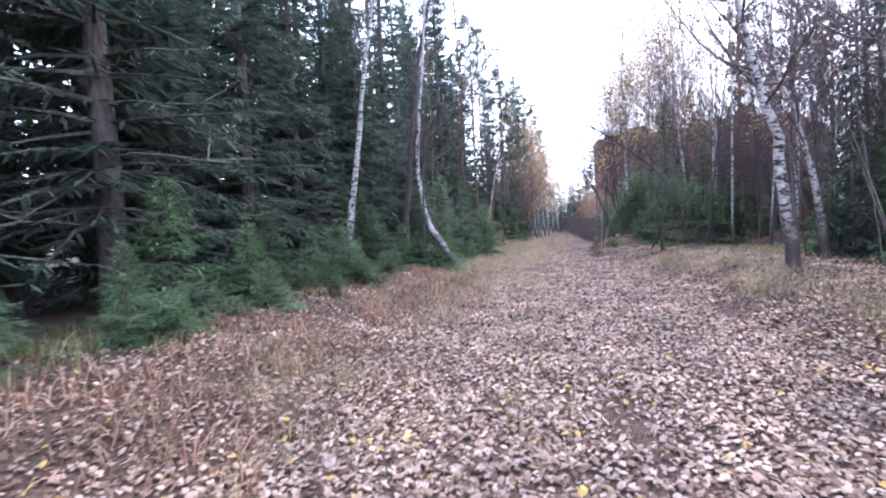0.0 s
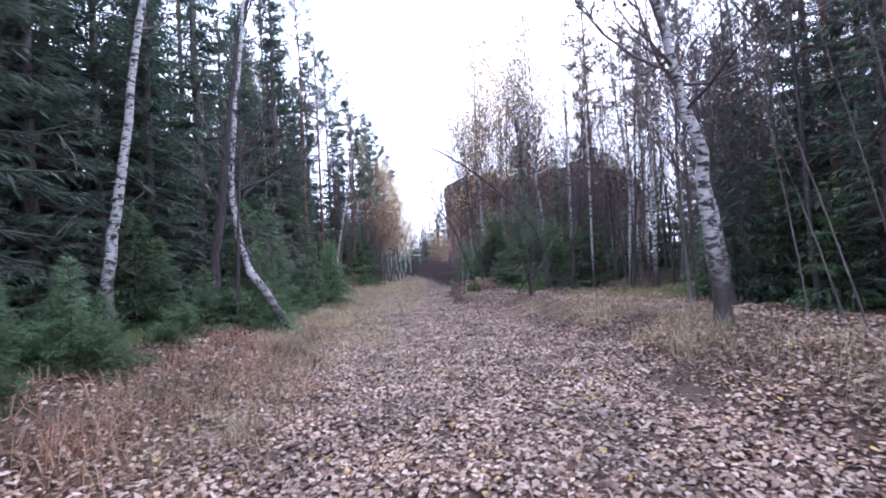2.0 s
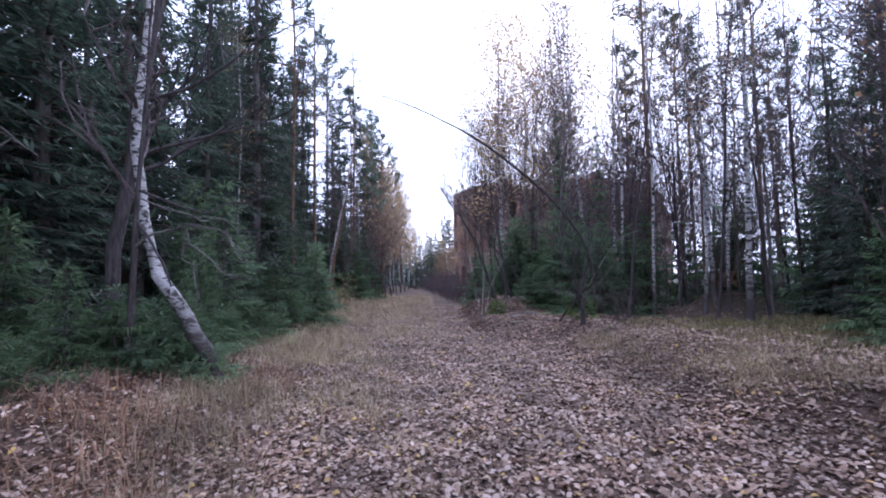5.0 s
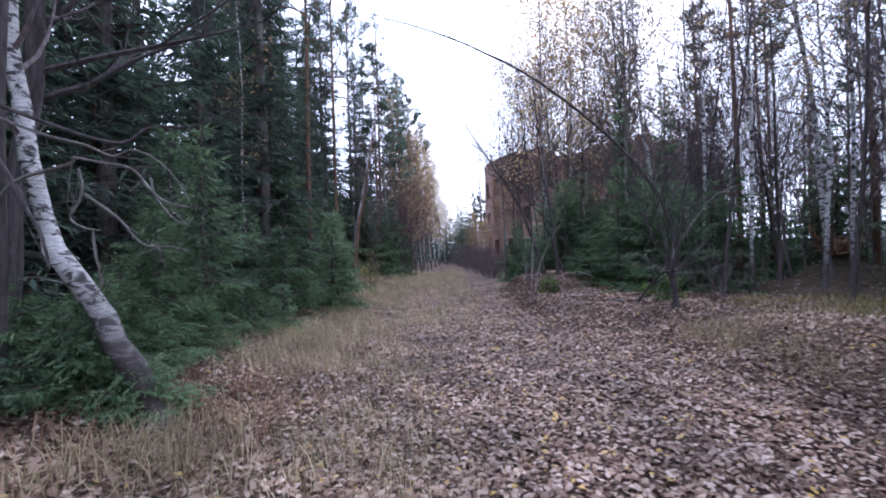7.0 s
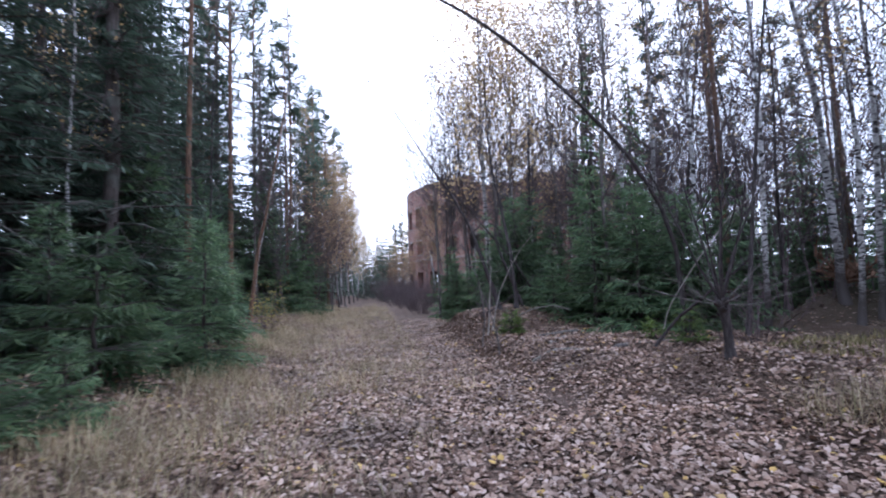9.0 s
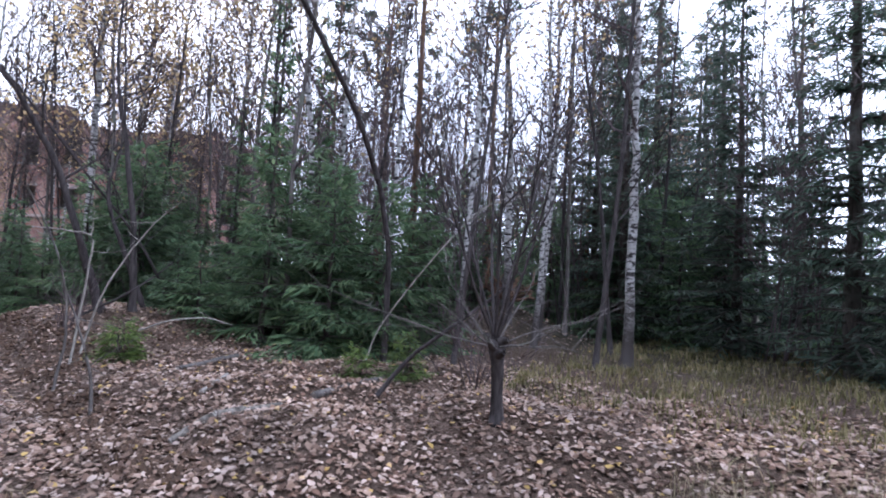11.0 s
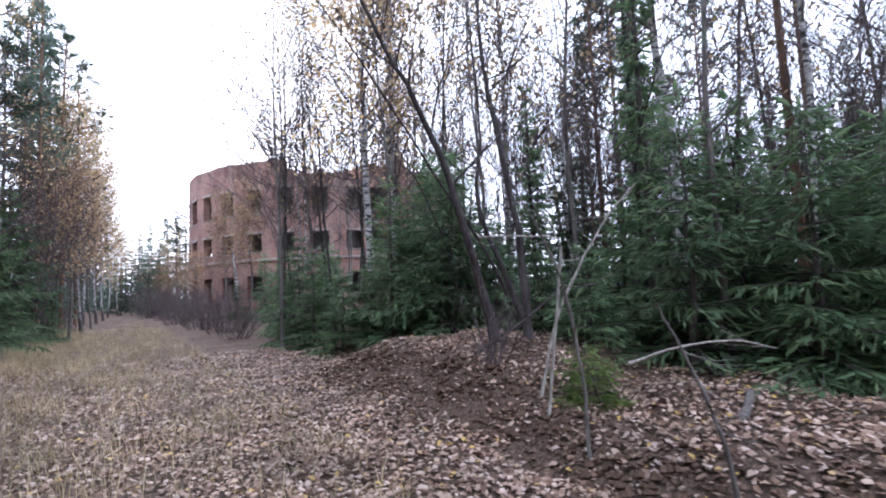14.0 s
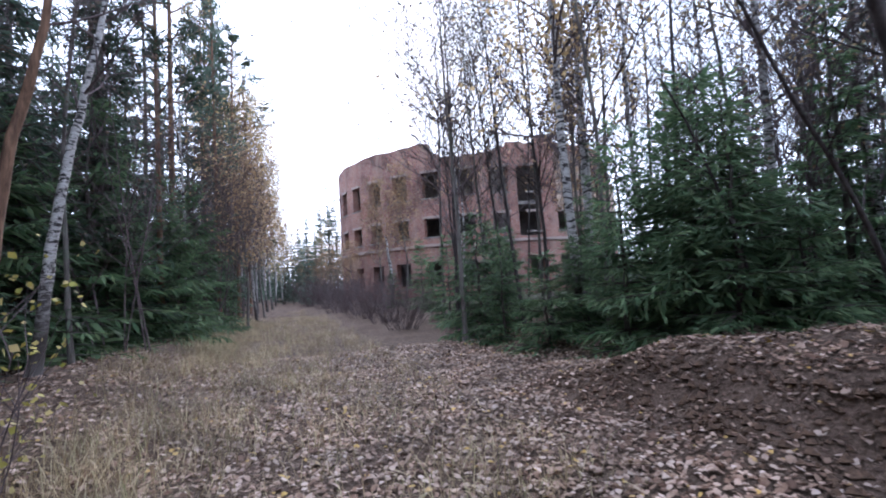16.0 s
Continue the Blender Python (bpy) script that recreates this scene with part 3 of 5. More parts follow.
# leaning dark willows behind the bank
stand(bare_tree("goat_willow", [(0, 0, 0), (-0.2, -0.02, 0.6), (-0.35, -0.05, 1.05), (-0.8, -0.05, 2.3), (-1.2, -0.08, 3.0), (-1.65, -0.1, 3.65), (-2.6, -0.1, 5.2)], 0.075, M_DARK_BARK, 21,
                "dark willow stem leaning far over", limbs=10, start=0.35, limb=0.24, leaf=M_LEAF_DULL, leaf_count=120, each=True), 3.25, 25.15)
stand(bare_tree("goat_willow", [(0, 0, 0), (-0.07, -0.05, 1.2), (-0.3, 0.1, 3.0), (-0.45, 0.1, 4.0), (-0.5, 0.2, 6.5)], 0.06, M_DARK_BARK, 22,
                "dark upright willow stem", limbs=10, start=0.35, limb=0.24, leaf=M_LEAF_DULL, leaf_count=120, each=True), 3.6, 24.95)
stand(bare_tree("goat_willow", [(0, 0, 0), (-0.3, 0.1, 0.9), (-0.6, 0.25, 1.9), (-0.45, 0.3, 3.0), (-0.55, 0.4, 5.5)], 0.05, M_DARK_BARK, 23,
                "crooked dark willow stem", limbs=10, start=0.35, limb=0.24, each=True), 3.9, 25.2)
# bare trees before the ruin and leaning birches across the track
for k, (x, y, h, dx, bark) in enumerate([(3.35, 33.9, 10.5, -0.1, M_GREY_BARK), (4.15, 36.2, 11, 0.2, M_DARK_BARK), (5.3, 36.6, 11.5, -0.2, M_GREY_BARK), (5.0, 39.5, 12, 0.3, M_GREY_BARK), (6.6, 35.2, 12, -0.3, M_DARK_BARK), (7.6, 33.8, 12, 0.4, M_GREY_BARK)]):
    stand(bare_tree("aspen", [(0, 0, 0), (dx * 0.3, 0, h * 0.3), (dx, 0.1, h * 0.65), (dx * 0.6, 0, h)], 0.06, bark, 81 + k, "bare tree with a fan of fine twigs and few leaves", limbs=46, start=0.2, limb=0.36, leaf=M_LEAF_DULL,
                    leaf_count=2100, leaf_size=0.065, up=1.0, kids=(4, 7)), x, y)
stand(bare_tree("birch", [(0, 0, 0), (0.3, 0, 2.5), (0.9, 0, 5.5), (1.6, 0, 9.5)], 0.09, M_BIRCH, 91, "slim birch leaning out towards the track", limbs=14, start=0.4, limb=0.18, each=True), -4.0, 31.6)
stand(bare_tree("pine", [(0, 0, 0), (0.2, 0, 2), (0.6, 0, 4), (1.3, 0, 8)], 0.075, M_PINE_BARK, 92, "reddish bare stem leaning out towards the track", limbs=10, start=0.45, limb=0.16, each=True), -3.5, 28.8)
# thin stems arching over the track
stand(bare_tree("arching_sapling", [(0, 0, 0), (-0.05, -0.05, 1.3), (-0.45, -0.2, 2.5), (-1.6, -0.45, 3.8), (-3.35, -0.7, 5.15), (-4.6, -0.75, 5.85), (-5.8, -0.7, 6.4), (-6.9, -0.65, 6.75)], 0.046, M_DARK_BARK, 24,
                "thin dark sapling bowed in an arch over the track", limbs=9, start=0.25, limb=0.06, depth=0, r1=0.3, each=True), 5.55, 21.2)
stand(bare_tree("arching_sapling", [(0, 0, 0), (-0.7, -0.05, 1.3), (-1.7, -0.1, 2.5), (-3.3, -0.3, 4.25), (-4.5, -0.4, 5.3)], 0.032, M_DARK_BARK, 25,
                "thin bare sapling slanting towards the track", limbs=12, start=0.25, limb=0.15, depth=1, r1=0.12, each=True), 4.9, 26.25)
stand(bare_tree("arching_sapling", [(0, 0, 0), (-0.4, 0.0, 1.5), (-1.1, 0.0, 3.0), (-2.0, 0.1, 4.4)], 0.032, M_DARK_BARK, 26,
                "thin bare sapling slanting towards the track", limbs=12, start=0.25, limb=0.15, depth=1, r1=0.12, each=True), 5.2, 28.0)


def pollard():
    """A small cut tree: short stem, knotty head and a broom of shoots."""
    rng = random.Random(31)
    top = thing("pollard_willow", "small bare willow with short stem and many thin shoots", "tree")
    t = Build()
    t.tube(smooth_line([(0, 0, 0), (0.01, 0.02, 0.3), (-0.03, 0, 0.55), (-0.05, 0.02, 0.78)], 8), [0.085, 0.062, 0.055, 0.055, 0.056, 0.06, 0.075, 0.06], 9)
    part("trunk", t, M_DARK_BARK, top, smooth=True)
    k = Build()
    for _ in range(6):
        a = rng.uniform(0, 6.28)
        p = Vector((-0.05, 0.02, rng.uniform(0.6, 0.8)))
        d = Vector((math.cos(a), math.sin(a), rng.uniform(0.3, 1)))
        k.tube([p, p + d * 0.07, p + d * 0.13], [0.045, 0.05, 0.02], 7, attach=0 if k.v else None)
    part("knot", k, M_DARK_BARK, top, "dark knotty head", smooth=True)
    for j in range(7):
        bd, tips = Build(), []
        a = j * 0.9 + rng.uniform(-0.2, 0.2)
        grow(bd, rng, Vector((-0.05, 0.02, 0.74)), Vector((math.cos(a) * 0.5, math.sin(a) * 0.5, 1)), rng.uniform(1.9, 3.4), 0.017, 2, tips, 0.12, 0.07, 5, (3, 5))
        part("shoot", bd, M_DARK_BARK, top)
    for j in range(8):
        bd, tips = Build(), []
        a = j * 0.8 + 0.3
        grow(bd, rng, Vector((-0.05, 0.02, 0.7)), Vector((math.cos(a), math.sin(a), rng.uniform(0.1, 0.7))), rng.uniform(0.9, 1.8), 0.009, 1, tips, 0.22, 0.0, 4, (3, 5))
        part("side_branch", bd, M_GREY_BARK, top, "pale grey spreading branch")
    return top


stand(pollard(), 4.08, 18.42)


def fallen_birch():
    """A fallen birch trunk propped above the grass."""
    rng = random.Random(3)
    top = thing("fallen_birch", "fallen white birch trunk propped over the undergrowth", "log", at=place(4.9, 5.2))
    bd = Build()
    line = smooth_line([(0, 0, 0.62), (0.8, -0.2, 0.55), (1.8, -0.3, 0.5), (3.4, -0.4, 0.1)], 12)
    bd.tube(line, [0.085 - 0.003 * k for k in range(12)], 9)
    part("trunk", bd, M_BIRCH, top, smooth=True)
    e = Build()
    e.tube([line[0], line[0] + Vector((-0.03, 0.01, 0.01))], [0.07, 0.05], 9)
    part("broken_end", e, M_BARE_WOOD, top, "pale splintered end")
    for k in range(4):
        b = Build()
        p = line[3 + 2 * k]
        grow(b, rng, p, Vector((rng.uniform(-0.5, 0.5), rng.uniform(-1, 1), 0.6)), 0.8, 0.02, 1, [], 0.3, 0, 4)
        part("branch", b, M_TWIG, top)


fallen_birch()


def stick(name, x, y, pts, r, label, mat=None, category="branch", twigs=3, seed=1):
    """A loose or broken branch; points relative to its foot on the ground."""
    rng = random.Random(seed)
    top = thing(name, label, category)
    b = Build()
    line = smooth_line(pts, 14)
    b.tube([p + Vector((rng.gauss(0, 0.2), rng.gauss(0, 0.2), rng.gauss(0, 0.2))) * r for p in line], [r * (1 - 0.6 * i / 13) for i in range(14)], 7)
    part("stem", b, mat or M_BARE_WOOD, top, smooth=True)
    if twigs:
        t, tips = Build(), []
        for _ in range(twigs):
            p = line[rng.randint(5, 12)]
            grow(t, rng, p, Vector((rng.uniform(-1, 1), rng.uniform(-1, 1), rng.uniform(-0.3, 0.8))), rng.uniform(0.2, 0.6), r * 0.35, 1, tips, 0.3, 0, 3, (1, 3), attach=0 if t.v else None)
        part("twig", t, mat or M_BARE_WOOD, top)
    top.matrix_basis = Matrix.Translation((x, y, gz(x, y)))
    return top


def log(x0, y0, x1, y1, r, label, mat, seed):
    """A cut length of trunk lying on the leaves, with paler sawn ends."""
    rng = random.Random(seed)
    a, b = Vector((x0, y0, gz(x0, y0) + r * 0.7)), Vector((x1, y1, gz(x1, y1) + r * 0.7))
    top = thing("log", label, "log", at=Matrix.Translation(a))
    bd = Build()
    line = [(b - a) * (k / 8) + Vector((rng.gauss(0, 0.1), rng.gauss(0, 0.1), rng.gauss(0, 0.1))) * r for k in range(9)]
    bd.tube(line, [r * rng.uniform(0.9, 1.08) for _ in line], 10)
    part("trunk", bd, mat, top, smooth=True)
    for p, d in ((line[0], (a - b).normalized()), (line[-1], (b - a).normalized())):
        e = Build()
        e.tube([p, p + d * 0.012], [r * 0.86, r * 0.84], 10)
        part("cut_end", e, M_BARE_WOOD, top, "pale cut end")


log(3.15, 20.25, 2.55, 20.31, 0.042, "broken birch log with peeling bark on fallen leaves", M_LOG, 1)
log(2.53, 20.32, 2.2, 20.33, 0.04, "short rotten birch log on fallen leaves", M_LOG, 6)
log(4.7, 20.3, 3.6, 20.3, 0.045, "grey broken log on fallen leaves", M_GREY_BARK, 2)
log(4.04, 22.51, 3.1, 22.2, 0.035, "thin pale log lying on the bank", M_GREY_BARK, 3)
log(2.75, 20.95, 3.2, 21.3, 0.03, "thin pale log lying on the bank", M_BARE_WOOD, 4)

stick("bent_sapling", 4.9, 20.95, [(0, 0, 0), (0.1, -0.22, 0.6), (0.4, -0.8, 1.5), (0.7, -1.35, 2.18), (1.1, -1.93, 2.4)], 0.013, "pale bare sapling bent over in an arc", M_BARE_WOOD, "sapling", 3, 41)
stick("broken_sapling", 2.44, 23.6, [(0, 0, 0), (0.03, -0.08, 0.6), (0.06, -0.18, 1.3), (0.05, -0.2, 1.62), (-0.15, 0.05, 1.68), (-0.4, 0.4, 1.7)], 0.016, "pale snapped sapling with its top bent sideways", M_BARE_WOOD, "sapling", 3, 42)
stick("dead_branch", 3.0, 23.1, [(0, 0, 0.42), (0.25, -0.4, 0.58), (0.5, -0.7, 0.62), (0.72, -0.95, 0.55)], 0.014, "thin crooked pale branch caught in the undergrowth", M_BARE_WOOD, "branch", 2, 43)
stick("fallen_branch", 3.95, 19.75, [(0, 0, 0.1), (0.2, -0.25, 0.5), (0.5, -0.7, 0.95), (0.78, -1.1, 1.36)], 0.027, "dark broken branch leaning on a small willow", M_DARK_BARK, "branch", 8, 44)
stick("broken_sapling", 2.62, 23.85, [(0, 0, 0), (0.13, -0.14, 0.75), (0.33, -0.32, 1.3), (0.55, -0.5, 1.75), (0.8, -0.7, 2.1)], 0.016, "pale bent broken sapling on the bank", M_BARE_WOOD, "sapling", 4, 45)
stick("bent_sapling", 2.1, 22.9, [(0, 0, 0), (0.1, 0.1, 0.7), (0.0, 0.2, 1.5), (-0.3, 0.4, 2.3)], 0.018, "grey bare sapling leaning sideways", M_GREY_BARK, "sapling", 5, 46)
stick("bent_sapling", 2.13, 21.85, [(0, 0, 0), (-0.02, 0.05, 0.4), (-0.1, 0.15, 0.8), (-0.22, 0.3, 1.25)], 0.018, "grey bare sapling leaning sideways", M_GREY_BARK, "sapling", 5, 49)
stick("dead_branch", 2.85, 25.1, [(0, 0, 0.03), (0.55, -0.33, 0.4), (1.1, -0.7, 0.95)], 0.022, "dark bare branch leaning on the mound", M_DARK_BARK, "branch", 3, 47)
stick("birch_stub", 6.0, 49.9, [(0, 0, 0), (0.0, 0, 1.5), (-0.1, 0, 2.8), (-0.25, 0, 3.9)], 0.12, "pale broken birch stem in the undergrowth", M_BIRCH, "tree stump", 0, 48)
stick("birch_stub", 4.95, 32.7, [(0, 0, 0), (0.0, 0, 0.4), (-0.05, 0, 0.9)], 0.08, "pale broken birch stump", M_BIRCH, "tree stump", 0, 50)
for k, (x, y, dx, h) in enumerate([(5.3, 7.8, -1.0, 3.4), (5.6, 8.4, -0.9, 3.0), (5.3, 7.0, -0.5, 4.2), (6.2, 7.4, -0.8, 4.4), (5.9, 9.3, -0.6, 4.8), (6.6, 8.4, -1.2, 5)]):
    stick("leaning_sapling", x, y, [(0, 0, 0), (dx * 0.3, 0.05, h * 0.35), (dx * 0.7, 0.1, h * 0.75), (dx, 0.1, h)], 0.015, "thin pale leaning sapling", M_GREY_BARK, "sapling", 6, 60 + k)

# a small dead tree whose crooked grey boughs reach out of the spruces
def dead_tree():
    x0, y0 = -3.75, 13.15
    base = gz(x0, y0)
    rng = random.Random(70)
    top = thing("dead_tree", "small dead tree with crooked bare grey boughs", "tree", at=Matrix.Translation((x0, y0, base)))

    def to(points, reach):
        n = len(points) - 1
        return [(x - x0, 13.0 - y0 - reach * k / n, z - base) for k, (x, z) in enumerate(points)]

    t = Build()
    t.tube(smooth_line([(0.02, 0, -0.05), (0.06, 0, 1.1), (0.12, -0.05, 2.2), (0.2, -0.05, 3.4), (0.2, 0, 4.6)], 14), [0.05 - 0.003 * k for k in range(14)], 8)
    part("trunk", t, M_DARK_BARK, top, smooth=True)
    for points, reach, r, mat in (
            ([(-3.59, 1.98), (-3.38, 2.12), (-3.01, 2.2), (-2.94, 2.24), (-2.72, 2.19), (-2.49, 2.13), (-2.29, 1.92), (-2.06, 1.84)], 0.3, 0.015, M_GREY_BARK),
            ([(-3.57, 2.58), (-3.26, 2.45), (-2.98, 2.37), (-2.81, 2.29), (-2.69, 2.34), (-2.54, 2.28), (-2.4, 2.13), (-2.29, 1.92)], -0.2, 0.012, M_GREY_BARK),
            ([(-3.0, 2.19), (-2.96, 2.0), (-3.03, 1.83), (-2.91, 1.75), (-2.79, 1.73)], 0.1, 0.013, M_GREY_BARK),
            ([(-2.96, 2.0), (-2.7, 1.82), (-2.5, 1.62), (-2.3, 1.6), (-2.13, 1.56)], 0.2, 0.011, M_GREY_BARK),
            ([(-2.91, 1.75), (-2.88, 1.56), (-2.82, 1.35), (-2.89, 1.25), (-2.99, 1.24)], 0.1, 0.01, M_GREY_BARK),
            ([(-2.5, 1.62), (-2.42, 1.57), (-2.41, 1.48)], 0.05, 0.009, M_GREY_BARK),
            ([(-3.57, 2.67), (-3.2, 2.52), (-2.98, 2.44), (-2.79, 2.42), (-2.62, 2.55), (-2.33, 2.57), (-2.04, 2.71)], -0.4, 0.018, M_DARK_BARK),
            ([(-3.58, 2.29), (-3.4, 2.04), (-3.31, 1.9), (-3.19, 1.72), (-3.11, 1.54), (-3.08, 1.48)], 0.2, 0.02, M_DARK_BARK),
            ([(-2.49, 2.13), (-2.44, 1.97), (-2.3, 1.8), (-2.18, 1.74)], 0.1, 0.009, M_GREY_BARK),
            ([(-2.64, 2.01), (-2.55, 2.06), (-2.49, 2.13)], 0.05, 0.009, M_GREY_BARK)):
        b = Build()
        line = smooth_line(to(points, reach), 4 * len(points))
        b.tube(line, [r * (1 - 0.6 * k / len(line)) for k in range(len(line))], 6)
        for _ in range(3):
            p = line[rng.randint(len(line) // 3, len(line) - 2)]
            grow(b, rng, p, Vector((rng.uniform(-0.4, 1), rng.uniform(-0.7, 0.7), rng.uniform(-0.8, 0.5))), rng.uniform(0.12, 0.35), r * 0.35, 0, [], 0.3, 0, 3, attach=0)
        part("branch", b, mat, top)


dead_tree()

# the earth pile with an upturned root plate
def root_plate():
    rng = random.Random(9)
    top = thing("root_plate", "upturned brown root plate of a fallen tree", "tree stump", at=place(9.9, 21.6))
    b = Build()
    for k in range(26):
        a = rng.uniform(0, 6.28)
        grow(b, rng, Vector((0, 0, 0.3)), Vector((math.cos(a) * 0.5, math.sin(a), rng.uniform(-0.1, 0.9))), rng.uniform(0.4, 0.8), 0.06, 1, [], 0.3, 0, 5, (2, 4), attach=0 if b.v else None)
    part("root_tangle", b, M_PINE_BARK, top)


root_plate()

# ---- spruce wood and mixed wood ----
rs = random.Random(77)
GREEN = "tall dark green spruce in a dense wood"
near_tall = [spruce("spruce", 15.5, 2.5, 101, M_NEEDLE, GREEN, 52, 8, 17, 0.04, 0.4, 5, "dark spruces of the wood"),
             spruce("spruce", 17.0, 2.3, 102, M_NEEDLE, GREEN, 52, 8, 17, 0.08, 0.4, 8, "dark spruces of the wood"),
             spruce("spruce", 13.0, 2.6, 103, M_NEEDLE, "dark green spruce with boughs to the ground", 48, 8, 17, 0.02, 0.42, 6, "dark spruces of the wood")]
spots = []
for y, x in [(2.5, -7.4), (5.2, -6.6), (7.6, -7.4), (9.9, -7.3), (12.6, -7.4), (14.8, -7.4), (16.8, -7.4), (18.9, -6.6), (21.5, -6.0), (24.0, -5.3), (26.8, -5.9), (29.5, -6.3), (33, -6.4), (36.5, -4.9), (40, -5.4), (44, -5.0),
             (8.8, -8.8), (25.4, -7.4), (0, -7.0), (3.8, -8.6), (6.3, -8.2), (-2.6, -7.6), (11.0, -7.9),
             (31.2, -6.2), (33.8, -5.9), (36.4, -4.9), (29.0, -7.2), (30.2, -8.2), (32.5, -7.8), (35.0, -7.2), (29.5, 11.0), (31.5, 12.8),
             (15.0, 8.3), (15.7, 9.6), (12.0, 8.7), (19.5, 20), (21.5, 22), (20.5, 18), (21, 24), (21.5, 17), (22.5, 20), (17.4, 12.0), (19.8, 12.2), (21.0, 13.6), (22.8, 16)]:
    k = rs.uniform(0.85, 1.1) * ((1 if y < 36 else 0.7) if x < 0 else 1.05 if x > 16.5 else 0.68 if x > 8.5 and y < 25 else 0.52)
    spots.append((x, y, rs.uniform(0, 360), k, k * rs.uniform(0.95, 1.05) * (1 if x < 0 else 0.92)))
fill(near_tall, spots)
for src, x, y, k in ((near_tall[0], -6.7, 15.9, 0.9), (near_tall[1], -8.7, 14.0, 1.0), (near_tall[2], -7.9, 18.2, 1.1)):
    keep = src.matrix_basis.copy()
    src.matrix_basis = Matrix()
    copy_thing(src, place(x, y, 70 * k, k))
    src.matrix_basis = keep
tall = [spruce("spruce", 15.5, 2.5, 105, M_NEEDLE, GREEN, 34, 7, 7, 0.05, 0.72, 8, "dark spruces of the wood"),
        spruce("spruce", 18.5, 2.1, 106, M_NEEDLE, "tall spruce with dead lower branches", 32, 7, 7, 0.22, 0.72, 22, "dark spruces of the wood"),
        spruce("spruce", 12.0, 2.4, 107, M_NEEDLE, "dark green spruce with boughs to the ground", 32, 7, 7, 0.02, 0.68, 0, "dark spruces of the wood")]
spots = []
for row, x0 in enumerate((-10.3, -13.2, -17.0)):
    y = -6 + row * 0.7
    while y < 56:
        spots.append((x0 + rs.uniform(-1.2, 1.2), y + rs.uniform(-1, 1), rs.uniform(0, 360), rs.uniform(0.85, 1.15), rs.uniform(0.85, 1.2)))
        y += 3.2 + row * 0.9
for y in (45, 49, 53, 57, 61, 66, 72, 78):
    for x0 in (-3.9, -6.0, -8.6):
        spots.append((x0 + rs.uniform(-0.4, 0.4), y + rs.uniform(-1, 1), rs.uniform(0, 360), rs.uniform(0.6, 0.85), rs.uniform(0.75, 1.0)))
# inner rows of the wood beside the track
for y0 in range(-4, 44, 3):
    spots.append((-8.9 + rs.uniform(-0.7, 0.7), y0 + rs.uniform(-0.7, 0.7), rs.uniform(0, 360), rs.uniform(0.8, 1.05), rs.uniform(0.85, 1.15)))
# far wood that closes the clearing
for k in range(48):
    a = radians(rs.uniform(-40, 75))
    d = rs.uniform(24, 46)
    x, y = 2 + d * math.cos(a), 14 + d * math.sin(a)
    if (x - 19.8) ** 2 + (y - 67.6) ** 2 > 16.5 ** 2 and not (y > 40 and x < 24):
        spots.append((x, y, rs.uniform(0, 360), rs.uniform(0.5, 0.9), rs.uniform(0.3, 0.6)))
# spruces on the building's side
for x, y, s in [(8.8, 9.5, 0.8), (7.6, 7.0, 0.75), (10, 5, 0.9), (9.0, 12.6, 0.45), (18.6, 27, 0.4), (20.5, 24.5, 0.45), (19, 21.5, 0.55), (22, 19, 0.6), (17, 16.5, 0.5), (15, 13.0, 0.8), (24, 29, 0.5),
                (12.5, 9, 0.9), (14, 4, 1.0), (21, 14, 0.8), (26, 22, 0.9), (18, 9, 0.9), (28, 33, 0.55), (10.5, 0, 1.0), (15, -3, 1), (9, -4, 1),
                (2.0, 73, 0.66), (1.2, 74.5, 0.6), (4.0, 83, 0.7), (1.0, 80, 0.55), (-0.3, 82, 0.5), (0.4, 84, 0.6), (2.2, 82, 0.6), (-1.3, 84, 0.6), (3.2, 86, 0.65), (2.4, 88, 0.6), (0.6, 90, 0.5), (-1.0, 89, 0.55), (-2.4, 86, 0.65), (-3.6, 82, 0.75), (5.4, 90, 0.8), (8.6, 86, 0.8), (-6, 84, 0.9), (1.6, 96, 0.7), (-0.2, 97, 0.7), (10.5, 11.5, 0.35), (12.5, 12.5, 0.4), (14, 18, 0.42), (13, 16.2, 0.3),
                (15.6, 18.2, 0.6), (18, 23, 0.5), (21, 19.5, 0.75), (23, 16.5, 0.8), (20, 13, 0.8), (24, 21, 0.8), (22, 25.5, 0.5),
                (6.7, 11.7, 0.42), (7.5, 9.7, 0.55), (6.7, 8.7, 0.36), (8.3, 13.2, 0.4), (9.4, 11.0, 0.5), (8.6, 6.2, 0.7), (7.9, 3.2, 0.8)]:
    spots.append((x, y, rs.uniform(0, 360), s, s * rs.uniform(0.95, 1.1)))
fill(tall, spots)

